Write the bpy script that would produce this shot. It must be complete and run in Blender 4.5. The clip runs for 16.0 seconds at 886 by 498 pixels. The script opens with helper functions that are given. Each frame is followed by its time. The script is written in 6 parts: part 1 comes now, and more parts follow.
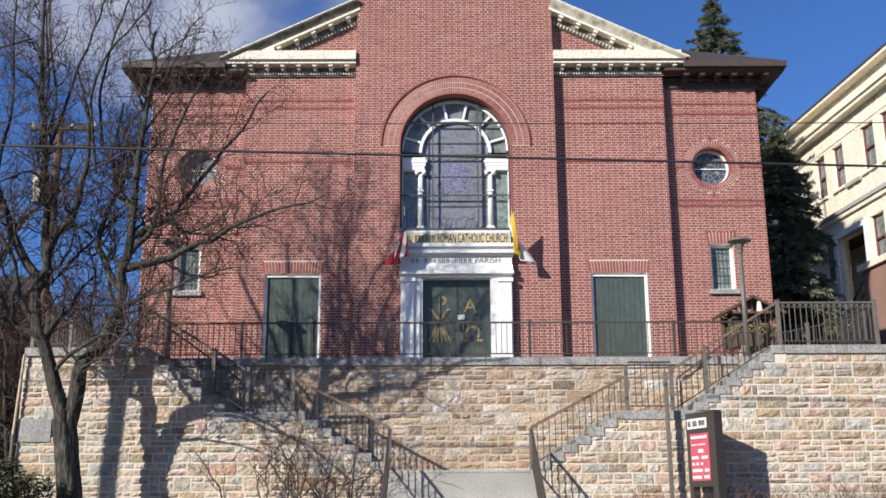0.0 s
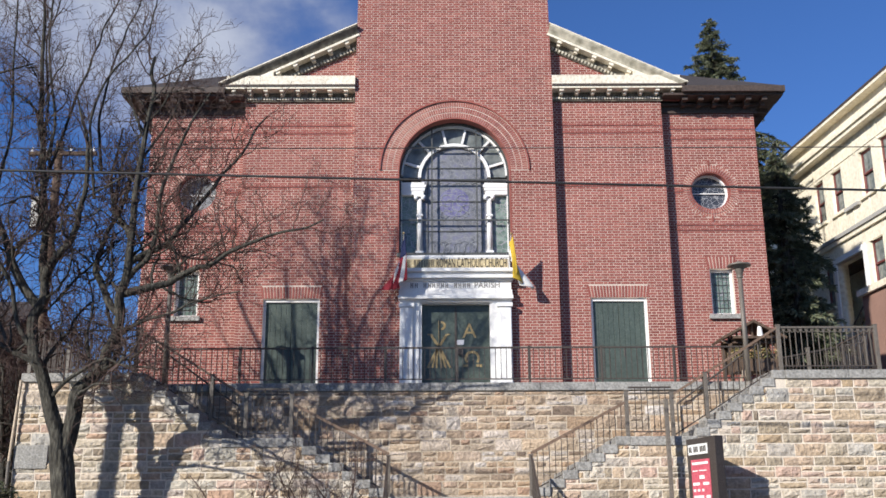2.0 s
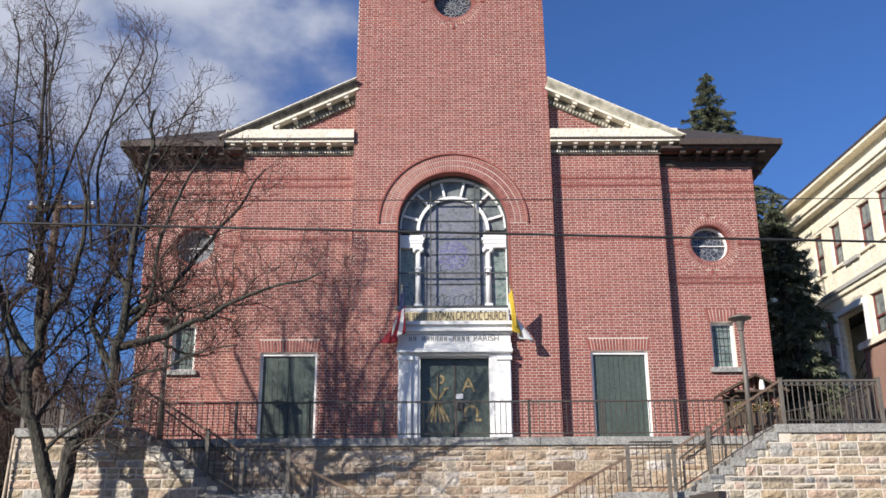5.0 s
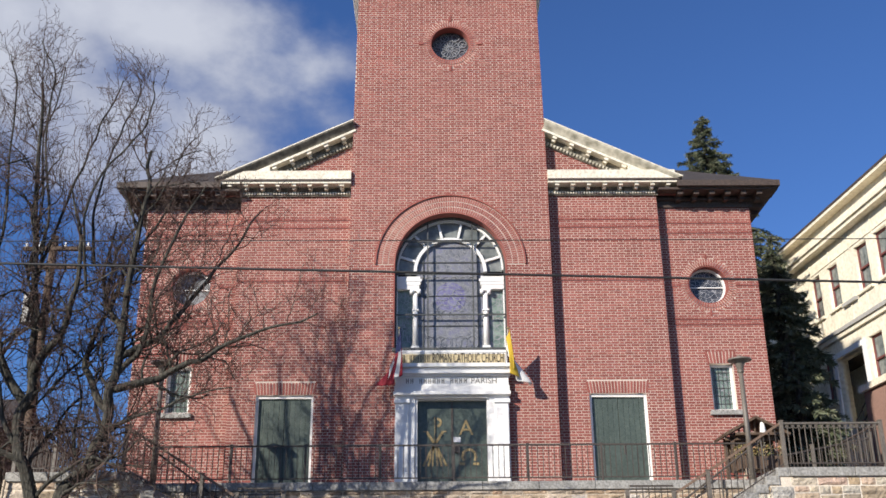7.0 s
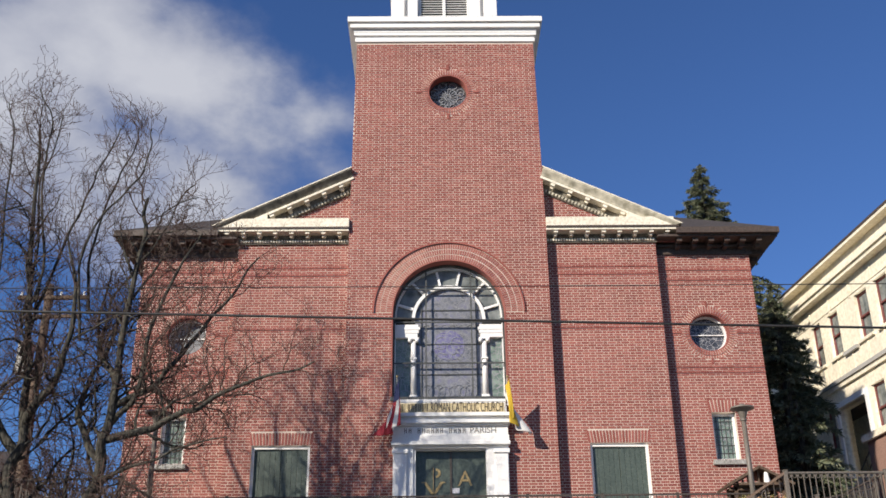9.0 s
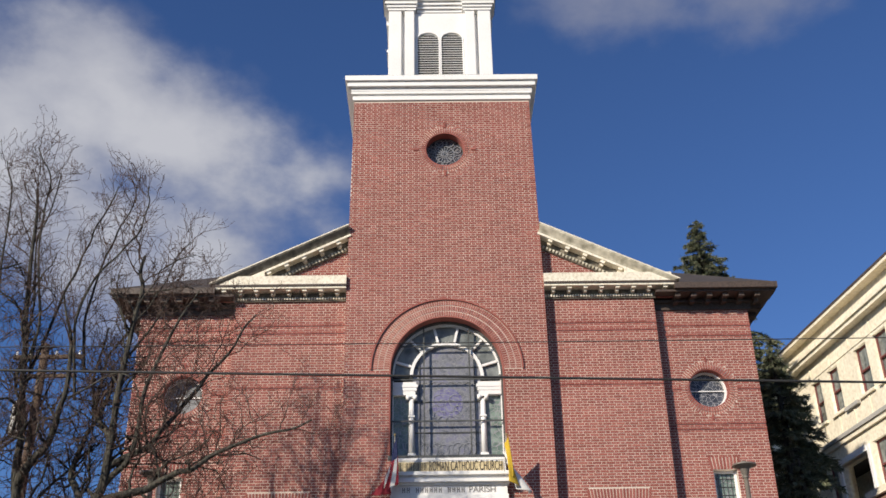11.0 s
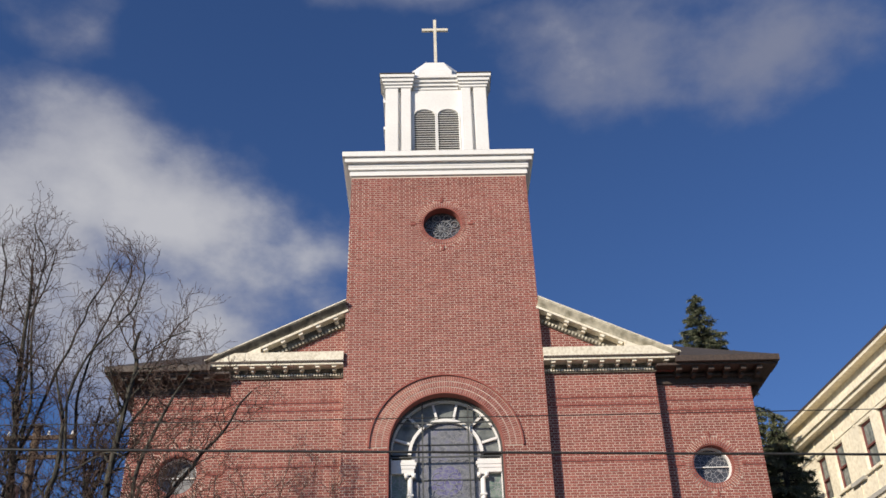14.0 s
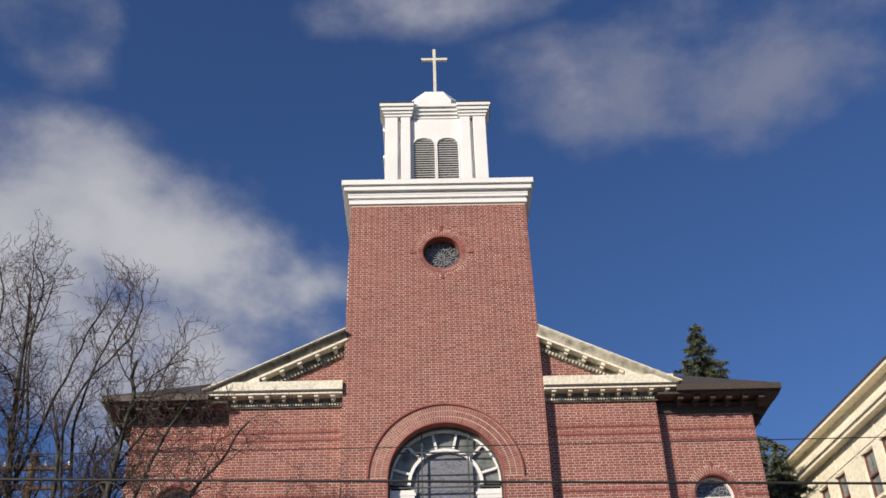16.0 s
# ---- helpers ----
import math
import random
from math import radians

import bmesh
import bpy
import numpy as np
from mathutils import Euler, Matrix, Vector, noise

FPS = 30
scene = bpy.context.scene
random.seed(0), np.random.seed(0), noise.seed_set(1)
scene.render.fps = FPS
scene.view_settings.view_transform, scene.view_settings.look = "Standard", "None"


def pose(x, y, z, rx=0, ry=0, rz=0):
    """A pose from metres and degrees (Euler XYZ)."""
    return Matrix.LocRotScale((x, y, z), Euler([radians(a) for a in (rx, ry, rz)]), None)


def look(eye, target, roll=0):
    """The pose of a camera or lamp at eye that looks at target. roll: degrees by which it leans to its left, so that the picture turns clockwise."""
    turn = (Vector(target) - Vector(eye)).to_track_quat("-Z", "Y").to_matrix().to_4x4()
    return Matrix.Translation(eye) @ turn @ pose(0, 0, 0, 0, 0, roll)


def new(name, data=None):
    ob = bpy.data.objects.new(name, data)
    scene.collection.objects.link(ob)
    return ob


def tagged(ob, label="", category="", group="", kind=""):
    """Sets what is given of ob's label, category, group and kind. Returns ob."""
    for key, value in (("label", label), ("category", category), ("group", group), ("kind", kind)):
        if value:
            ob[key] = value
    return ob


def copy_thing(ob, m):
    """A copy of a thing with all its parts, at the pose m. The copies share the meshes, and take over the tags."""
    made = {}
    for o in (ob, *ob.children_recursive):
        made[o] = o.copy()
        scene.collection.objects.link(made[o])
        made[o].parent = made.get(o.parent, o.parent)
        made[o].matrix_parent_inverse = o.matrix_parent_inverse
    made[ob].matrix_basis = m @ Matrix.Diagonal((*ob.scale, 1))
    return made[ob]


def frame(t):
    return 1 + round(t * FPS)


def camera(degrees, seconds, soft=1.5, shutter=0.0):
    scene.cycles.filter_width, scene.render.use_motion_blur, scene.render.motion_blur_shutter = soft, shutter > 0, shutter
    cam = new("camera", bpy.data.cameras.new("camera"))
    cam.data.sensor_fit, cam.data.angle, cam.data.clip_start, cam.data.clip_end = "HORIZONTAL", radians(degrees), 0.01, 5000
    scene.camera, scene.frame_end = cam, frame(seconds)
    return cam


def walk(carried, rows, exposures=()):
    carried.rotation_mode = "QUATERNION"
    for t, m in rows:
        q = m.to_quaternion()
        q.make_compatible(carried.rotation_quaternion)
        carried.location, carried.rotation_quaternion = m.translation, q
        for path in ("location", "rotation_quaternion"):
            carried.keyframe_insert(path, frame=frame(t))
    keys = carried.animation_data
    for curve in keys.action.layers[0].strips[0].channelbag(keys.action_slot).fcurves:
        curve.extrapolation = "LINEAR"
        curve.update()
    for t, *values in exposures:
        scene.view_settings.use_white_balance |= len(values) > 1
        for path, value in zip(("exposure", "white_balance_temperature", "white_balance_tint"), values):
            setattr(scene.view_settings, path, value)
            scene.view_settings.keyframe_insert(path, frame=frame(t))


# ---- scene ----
# the eye stands on the far pavement and tilts up: seconds, yaw, pitch, lean, metres moved ahead
EYE_X, EYE_Y, EYE_Z = -0.442, -25.3, 1.6
TILT = (
    (0, -0.26, 14.27, 0.25, 0.002),
    (0.5, -0.26, 14.52, 0.23, 0.013),
    (1, -0.28, 14.88, 0.29, 0.026),
    (1.5, -0.30, 15.27, 0.31, 0.039),
    (2, -0.32, 15.70, 0.31, 0.061),
    (2.5, -0.33, 16.17, 0.30, 0.095),
    (3, -0.34, 16.64, 0.31, 0.141),
    (5.5, -0.46, 19.34, 0.45, 0.200),
    (6, -0.50, 19.95, 0.52, 0.241),
    (6.5, -0.56, 20.55, 0.49, 0.267),
    (7, -0.60, 21.17, 0.48, 0.302),
    (7.5, -0.64, 21.83, 0.50, 0.343),
    (8, -0.66, 22.51, 0.52, 0.382),
    (8.5, -0.68, 23.23, 0.56, 0.428),
    (9, -0.74, 24.00, 0.66, 0.488),
    (11.5, -1.02, 28.08, 1.17, 0.572),
    (12, -1.10, 28.94, 1.30, 0.635),
    (12.5, -1.12, 29.72, 1.41, 0.679),
    (13, -1.15, 30.42, 1.50, 0.703),
    (13.5, -1.16, 31.07, 1.57, 0.723),
    (14, -1.21, 31.62, 1.64, 0.742),
    (14.5, -1.24, 32.13, 1.68, 0.764),
    (15, -1.26, 32.59, 1.68, 0.783),
    (15.5, -1.28, 33.00, 1.73, 0.810),
    (16, -1.30, 33.32, 1.74, 0.840),
)


def sight(yaw, pitch, lean, ahead):
    eye = Vector((EYE_X, EYE_Y + ahead, EYE_Z))
    a, b = radians(yaw), radians(pitch)
    way = Vector((-math.sin(a) * math.cos(b), math.cos(a) * math.cos(b), math.sin(b)))
    return look(eye, eye + way * 20, -lean)


cam = camera(47.03, 16.0, soft=1.6)
walk(cam, [(t, sight(*row)) for t, *row in TILT], exposures=((0.0, 0.33, 6250, 10), (6.5, 0.385, 6450, 10), (9.0, 0.29, 6750, 10), (12.0, 0.12, 6950, 10), (16.0, 0.06, 7000, 10)))

# ---- light ----
SUN_AZ, SUN_EL = radians(45), radians(24.5)
sun_way = Vector((math.sin(SUN_AZ) * math.cos(SUN_EL), math.cos(SUN_AZ) * math.cos(SUN_EL), -math.sin(SUN_EL)))
sun = new("sun", bpy.data.lights.new("sun", "SUN"))
sun.data.energy, sun.data.angle, sun.data.color = 5.0, radians(0.55), (1.0, 0.93, 0.83)
sun.matrix_world = look(-sun_way * 60, (0, 0, 0))

world = bpy.data.worlds.new("sky")
scene.world = world
world.use_nodes = True


def build_sky(nt):
    """A clear winter sky with soft broken cloud."""
    n, l = nt.nodes, nt.links
    n.clear()
    out, bg = n.new("ShaderNodeOutputWorld"), n.new("ShaderNodeBackground")
    sky = n.new("ShaderNodeTexSky")
    sky.sky_type, sky.sun_disc = "NISHITA", False
    sky.sun_elevation, sky.sun_rotation = SUN_EL, radians(225)
    sky.air_density, sky.dust_density, sky.ozone_density, sky.altitude = 1.0, 0.3, 2.5, 150
    co = n.new("ShaderNodeTexCoord")

    def math_node(op, a, b=None):
        m = n.new("ShaderNodeMath")
        m.operation = op
        for i, v in enumerate((a, b)):
            if v is None:
                continue
            if isinstance(v, (int, float)):
                m.inputs[i].default_value = v
            else:
                l.new(v, m.inputs[i])
        return m.outputs[0]

    def bank(az, el, half, high, tilt, thick):
        """A soft oval in the sky, round a bearing and a height in degrees."""
        a, e = radians(az), radians(el)
        centre = Vector((math.sin(a) * math.cos(e), math.cos(a) * math.cos(e), math.sin(e)))
        side = Vector((math.cos(a), -math.sin(a), 0))
        up = side.cross(centre)
        c, s = math.cos(radians(tilt)), math.sin(radians(tilt))
        ax, ay = side * c + up * s, up * c - side * s
        total = None
        for axis, size in ((ax, half), (ay, high)):
            d = n.new("ShaderNodeVectorMath")
            d.operation = "DOT_PRODUCT"
            l.new(co.outputs["Generated"], d.inputs[0])
            d.inputs[1].default_value = axis
            off = math_node("SUBTRACT", d.outputs["Value"], centre.dot(axis))
            sq = math_node("POWER", math_node("ABSOLUTE", math_node("DIVIDE", off, math.sin(radians(size)))), 2.0)
            total = sq if total is None else math_node("ADD", total, sq)
        front = n.new("ShaderNodeVectorMath")
        front.operation = "DOT_PRODUCT"
        l.new(co.outputs["Generated"], front.inputs[0])
        front.inputs[1].default_value = centre
        soft = math_node("MINIMUM", math_node("SUBTRACT", 1.0, total), thick)
        ahead = math_node("GREATER_THAN", front.outputs["Value"], 0.0)
        return math_node("ADD", math_node("MULTIPLY", soft, ahead), math_node("SUBTRACT", ahead, 1.0))

    puff = n.new("ShaderNodeTexNoise")
    puff.inputs["Scale"].default_value, puff.inputs["Detail"].default_value = 5.5, 7.0
    puff.inputs["Roughness"].default_value = 0.55
    stretch = n.new("ShaderNodeMapping")
    stretch.inputs["Scale"].default_value = (1.0, 1.0, 1.5)
    l.new(co.outputs["Generated"], stretch.inputs["Vector"])
    l.new(stretch.outputs[0], puff.inputs["Vector"])
    banks = None
    for b in BANKS:
        v = bank(*b)
        banks = v if banks is None else math_node("MAXIMUM", banks, v)
    banks = math_node("MAXIMUM", banks, -0.75)
    cover = math_node("ADD", math_node("MULTIPLY", banks, 0.8), math_node("MULTIPLY", math_node("SUBTRACT", puff.outputs["Fac"], 0.5), 2.7))
    ramp = n.new("ShaderNodeMapRange")
    ramp.interpolation_type = "SMOOTHSTEP"
    ramp.inputs["From Min"].default_value, ramp.inputs["From Max"].default_value = -0.12, 0.78
    l.new(cover, ramp.inputs["Value"])
    shade = n.new("ShaderNodeValToRGB")
    shade.color_ramp.elements[0].position, shade.color_ramp.elements[0].color = 0.32, CLOUD_DARK
    shade.color_ramp.elements[1].position, shade.color_ramp.elements[1].color = 0.72, CLOUD_LIGHT
    body = n.new("ShaderNodeTexNoise")
    body.inputs["Scale"].default_value, body.inputs["Detail"].default_value = 3.4, 4.0
    l.new(stretch.outputs[0], body.inputs["Vector"])
    part_way = n.new("ShaderNodeSeparateXYZ")
    l.new(co.outputs["Generated"], part_way.inputs[0])
    thin = math_node("MULTIPLY", math_node("MAXIMUM", part_way.outputs["X"], 0.0), 1.25)   # greyer cloud towards the east
    l.new(math_node("SUBTRACT", math_node("ADD", math_node("MULTIPLY", body.outputs["Fac"], 0.65), math_node("MULTIPLY", cover, 0.35)), thin), shade.inputs["Fac"])
    tone = n.new("ShaderNodeMix")
    tone.data_type, tone.blend_type = "RGBA", "MULTIPLY"
    tone.inputs["Factor"].default_value = 1.0
    l.new(sky.outputs[0], tone.inputs["A"])
    tone.inputs["B"].default_value = SKY_TINT
    mix = n.new("ShaderNodeMix")
    mix.data_type = "RGBA"
    l.new(math_node("MULTIPLY", ramp.outputs[0], 0.93), mix.inputs["Factor"])
    l.new(tone.outputs["Result"], mix.inputs["A"])
    l.new(shade.outputs["Color"], mix.inputs["B"])
    l.new(mix.outputs["Result"], bg.inputs["Color"])
    bg.inputs["Strength"].default_value = 0.075
    l.new(bg.outputs[0], out.inputs["Surface"])


# cloud banks: bearing from straight ahead, height, half width, half height, lean (degrees), thickness
# the last four are out of view, widened to whiten the sky's fill light
BANKS = ((-19.5, 33.5, 12, 5.2, -14, 1.0), (-13, 31, 6, 4.2, -12, 0.4), (-27, 30, 10, 7, 0, 1.0), (-20, 26.0, 13, 5.0, 0, 0.95), (-12, 28, 8, 3.4, -12, 0.5), (-27, 44, 5, 4, -40, 0.5), (19.5, 41.5, 11, 5.2, -6, 0.8), (11, 48.5, 13, 3, 2, 0.5), (28, 44.5, 8, 4.5, 0, 0.7), (-60, 55, 22, 12, 0, 0.8), (70, 50, 28, 12, 0, 0.8), (150, 38, 50, 18, 0, 0.9), (-120, 35, 40, 15, 0, 0.9))
CLOUD_DARK, CLOUD_LIGHT = (2.5, 2.9, 4.4, 1), (6.6, 6.9, 7.8, 1)
SKY_TINT = (0.585, 0.86, 1.36, 1)
build_sky(world.node_tree)


# ---- materials ----
def material(name, colours, rough=0.7, grain=60.0, stain=1.5, bump=0.3, metal=0.0, spread="none", stains=0.35, depth=0.01, stretch=(1, 1, 1), fleck=0.5):
    """A surface in two or more colours, mixed by grain, by broad stains and, where asked, from piece to piece."""
    m = bpy.data.materials.new(name)
    m.use_nodes = True
    n, l = m.node_tree.nodes, m.node_tree.links
    bsdf = n["Principled BSDF"]
    geo = n.new("ShaderNodeNewGeometry")
    place = n.new("ShaderNodeMapping")
    place.inputs["Scale"].default_value = stretch
    l.new(geo.outputs["Position"], place.inputs["Vector"])
    fine, broad = n.new("ShaderNodeTexNoise"), n.new("ShaderNodeTexNoise")
    fine.inputs["Scale"].default_value, fine.inputs["Detail"].default_value = grain, 5
    broad.inputs["Scale"].default_value, broad.inputs["Detail"].default_value = stain, 6
    for tex in (fine, broad):
        l.new(place.outputs[0], tex.inputs["Vector"])
    ramp = n.new("ShaderNodeValToRGB")
    el = ramp.color_ramp.elements
    while len(el) < len(colours):
        el.new(0.5)
    for i, c in enumerate(colours):
        el[i].position = (i + 0.5) / len(colours) if spread != "none" else 0.3 + 0.4 * i / max(1, len(colours) - 1)
        el[i].color = (*c, 1)
    if spread == "island":
        l.new(geo.outputs["Random Per Island"], ramp.inputs["Fac"])
    elif spread == "object":
        info = n.new("ShaderNodeObjectInfo")
        l.new(info.outputs["Random"], ramp.inputs["Fac"])
    else:
        l.new(fine.outputs["Fac"], ramp.inputs["Fac"])
    last = ramp.outputs["Color"]
    for tex, amount, low, high in ((broad, stains, 0.72, 1.18), (fine, fleck, 0.72, 1.28)):
        tone = n.new("ShaderNodeMapRange")
        tone.inputs["From Min"].default_value, tone.inputs["From Max"].default_value = 0.3, 0.7
        tone.inputs["To Min"].default_value, tone.inputs["To Max"].default_value = low, high
        l.new(tex.outputs["Fac"], tone.inputs["Value"])
        mix = n.new("ShaderNodeMix")
        mix.data_type, mix.blend_type = "RGBA", "MULTIPLY"
        mix.inputs["Factor"].default_value = amount
        l.new(last, mix.inputs["A"])
        l.new(tone.outputs[0], mix.inputs["B"])
        last = mix.outputs["Result"]
    l.new(last, bsdf.inputs["Base Color"])
    bsdf.inputs["Roughness"].default_value, bsdf.inputs["Metallic"].default_value = rough, metal
    if bump:
        b = n.new("ShaderNodeBump")
        b.inputs["Strength"].default_value, b.inputs["Distance"].default_value = bump, depth
        l.new(fine.outputs["Fac"], b.inputs["Height"])
        l.new(b.outputs[0], bsdf.inputs["Normal"])
    return m


REDS = ((0.23, 0.066, 0.052), (0.27, 0.082, 0.065), (0.3, 0.094, 0.075), (0.25, 0.074, 0.06), (0.325, 0.108, 0.086))
BRICK = material("red_brick", REDS, 0.85, 90, 0.7, 0.4, spread="island", stains=0.5)
BRICK_ONE = material("red_brick_single", REDS, 0.85, 90, 0.7, 0.4, spread="object", stains=0.4)
ARCHBRICK = material("mortar_dusted_arch_brick", ((0.29, 0.1, 0.08), (0.35, 0.13, 0.104), (0.39, 0.16, 0.128)), 0.85, 90, 0.7, 0.4, spread="object", stains=0.4)
MORTAR = material("lime_mortar", ((0.52, 0.425, 0.36), (0.66, 0.56, 0.48)), 0.9, 80, 1.2, 0.3, stains=0.4)
TANS = ((0.44, 0.33, 0.21), (0.52, 0.45, 0.34), (0.36, 0.33, 0.275), (0.6, 0.55, 0.455), (0.47, 0.31, 0.215), (0.55, 0.47, 0.34), (0.25, 0.205, 0.155), (0.5, 0.39, 0.26), (0.5, 0.37, 0.29), (0.48, 0.45, 0.39), (0.37, 0.3, 0.21), (0.55, 0.48, 0.38), (0.42, 0.4, 0.36), (0.53, 0.38, 0.3))
GOLDS = ((0.361, 0.255, 0.165), (0.458, 0.362, 0.261), (0.308, 0.251, 0.197), (0.515, 0.431, 0.337), (0.379, 0.248, 0.17), (0.476, 0.364, 0.254), (0.223, 0.167, 0.125), (0.433, 0.315, 0.213), (0.586, 0.53, 0.475), (0.433, 0.361, 0.291))
GOLDSTONE = material("golden_brown_stone", GOLDS, 0.85, 16, 4.0, 1.0, spread="object", stains=0.9, depth=0.05, fleck=0.8)
GOLDSTONE_REST = material("golden_brown_stone_rest", GOLDS, 0.85, 16, 4.0, 1.0, spread="island", stains=0.9, depth=0.05, fleck=0.8)
GOLDBED = material("stained_brown_mortar", ((0.38, 0.3, 0.2), (0.54, 0.45, 0.34), (0.68, 0.6, 0.49)), 0.9, 50, 1.0, 0.3, stains=0.8)
STONE = material("field_stone", TANS, 0.85, 16, 7.0, 1.0, spread="object", stains=0.9, depth=0.05, fleck=0.8)
STONE_REST = material("field_stone_rest", TANS, 0.85, 16, 7.0, 1.0, spread="island", stains=0.9, depth=0.05, fleck=0.8)
BED = material("cream_mortar", ((0.64, 0.56, 0.46), (0.8, 0.72, 0.6)), 0.9, 60, 1.2, 0.3, stains=0.5)
GRANITE = material("grey_granite", ((0.22, 0.215, 0.2), (0.38, 0.37, 0.345)), 0.8, 24, 2.5, 0.7, stains=0.8, depth=0.02)
CONCRETE = material("worn_concrete", ((0.3, 0.29, 0.265), (0.44, 0.425, 0.39)), 0.85, 40, 1.2, 0.3, stains=0.6)
CREAM = material("weathered_cream_paint", ((0.62, 0.55, 0.42), (0.76, 0.7, 0.57), (0.8, 0.75, 0.63)), 0.6, 14, 1.1, 0.15, stains=0.5, fleck=0.2)
# dark olive brown; on the west raking cornice it holds the underside's shade
OLIVE_DARK = material("dark_olive_cornice", ((0.085, 0.076, 0.06), (0.17, 0.15, 0.115), (0.28, 0.25, 0.195)), 0.8, 6, 1.6, 0.1, stains=0.7, fleck=0.2)
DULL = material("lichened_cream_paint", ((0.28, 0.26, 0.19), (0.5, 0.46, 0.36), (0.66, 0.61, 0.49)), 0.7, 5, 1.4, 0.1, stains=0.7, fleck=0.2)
WHITE = material("white_paint", ((0.78, 0.77, 0.75), (0.83, 0.82, 0.8)), 0.45, 25, 1.0, 0.03, stains=0.2, fleck=0.08)
BROWN = material("brown_painted_eave", ((0.05, 0.035, 0.028), (0.085, 0.06, 0.048)), 0.6, 20, 1.2, 0.15)
SLATE = material("dark_roof_shingle", ((0.03, 0.025, 0.023), (0.065, 0.052, 0.047)), 0.8, 30, 1.5, 0.5)
GREEN = material("dark_green_door_paint", ((0.055, 0.075, 0.062), (0.08, 0.1, 0.085)), 0.38, 18, 1.3, 0.1, stains=0.5)
IRON = material("brown_black_iron", ((0.045, 0.036, 0.03), (0.085, 0.07, 0.058)), 0.5, 60, 2, 0.2)
POST = material("grey_brown_rail_paint", ((0.11, 0.095, 0.08), (0.17, 0.15, 0.125)), 0.5, 50, 2, 0.15)
DARK = material("dark_void", ((0.012, 0.012, 0.013), (0.02, 0.02, 0.022)), 0.7, 10, 1, 0)
GOLD = material("gold_leaf_paint", ((0.26, 0.19, 0.08), (0.4, 0.3, 0.14)), 0.5, 40, 2, 0.1)
BLACK = material("black_lettering", ((0.03, 0.025, 0.02), (0.05, 0.04, 0.03)), 0.6, 40, 2, 0)
BARK = material("rough_tree_bark", ((0.018, 0.016, 0.013), (0.05, 0.046, 0.036), (0.1, 0.095, 0.075)), 0.9, 26, 2.5, 0.9, stains=0.6, depth=0.04, stretch=(1, 1, 0.22))
TWIG = material("dark_twig", ((0.06, 0.037, 0.03), (0.11, 0.07, 0.056)), 0.85, 30, 2, 0.2)
NEEDLE = material("spruce_needles", ((0.065, 0.085, 0.045), (0.105, 0.12, 0.065), (0.165, 0.165, 0.1)), 0.7, 12, 1.2, 0.2, spread="island", stains=0.6)
STUCCO = material("cream_stucco", ((0.7, 0.62, 0.47), (0.77, 0.7, 0.55), (0.81, 0.75, 0.61)), 0.75, 7, 0.8, 0.1, stains=0.4, fleck=0.2)
GROUND = material("winter_earth", ((0.09, 0.075, 0.05), (0.16, 0.13, 0.085), (0.12, 0.12, 0.06)), 0.95, 20, 0.6, 0.6, stains=0.6)
ASPHALT = material("asphalt", ((0.04, 0.04, 0.042), (0.065, 0.064, 0.063)), 0.85, 90, 0.7, 0.4)
CABLE = material("black_cable", ((0.015, 0.015, 0.016), (0.03, 0.03, 0.03)), 0.6, 30, 2, 0)


# ---- building blocks ----
ROOT = {}


def link_part(name, mesh, parent=None, label=""):
    ob = new(name, mesh)
    if parent is not None:
        ob.parent = parent
        ob.matrix_parent_inverse = Matrix.Translation(-ROOT.get(parent.name, Vector((0, 0, 0))))
    if label:
        tagged(ob, label)
    return ob


def part(name, bm, mat, parent=None, label="", smooth=False):
    mesh = bpy.data.meshes.new(name)
    bm.to_mesh(mesh)
    bm.free()
    mesh.materials.append(mat)
    if smooth:
        mesh.polygons.foreach_set("use_smooth", [True] * len(mesh.polygons))
    return link_part(name, mesh, parent, label)


def thing(name, at, label, category, group="", kind=""):
    ob = new(name)
    ob.empty_display_size = 0.2
    ob.location = at
    ROOT[ob.name] = Vector(at)
    return tagged(ob, label, category, group, kind)


def add_box(bm, x0, x1, y0, y1, z0, z1, m=None):
    v = [bm.verts.new(p) for p in ((x0, y0, z0), (x1, y0, z0), (x1, y1, z0), (x0, y1, z0), (x0, y0, z1), (x1, y0, z1), (x1, y1, z1), (x0, y1, z1))]
    if m is not None:
        for q in v:
            q.co = m @ q.co
    for f in ((0, 3, 2, 1), (4, 5, 6, 7), (0, 1, 5, 4), (1, 2, 6, 5), (2, 3, 7, 6), (3, 0, 4, 7)):
        bm.faces.new([v[i] for i in f])
    return v


def box(x0, x1, y0, y1, z0, z1, edge=0.0):
    bm = bmesh.new()
    add_box(bm, min(x0, x1), max(x0, x1), y0, y1, z0, z1)
    if edge:
        bmesh.ops.bevel(bm, geom=bm.edges[:], offset=edge, segments=2, profile=0.6, affect="EDGES")
    return bm


def boxes(*dims):
    bm = bmesh.new()
    for x0, x1, y0, y1, z0, z1 in dims:
        add_box(bm, min(x0, x1), max(x0, x1), y0, y1, z0, z1)
    return bm


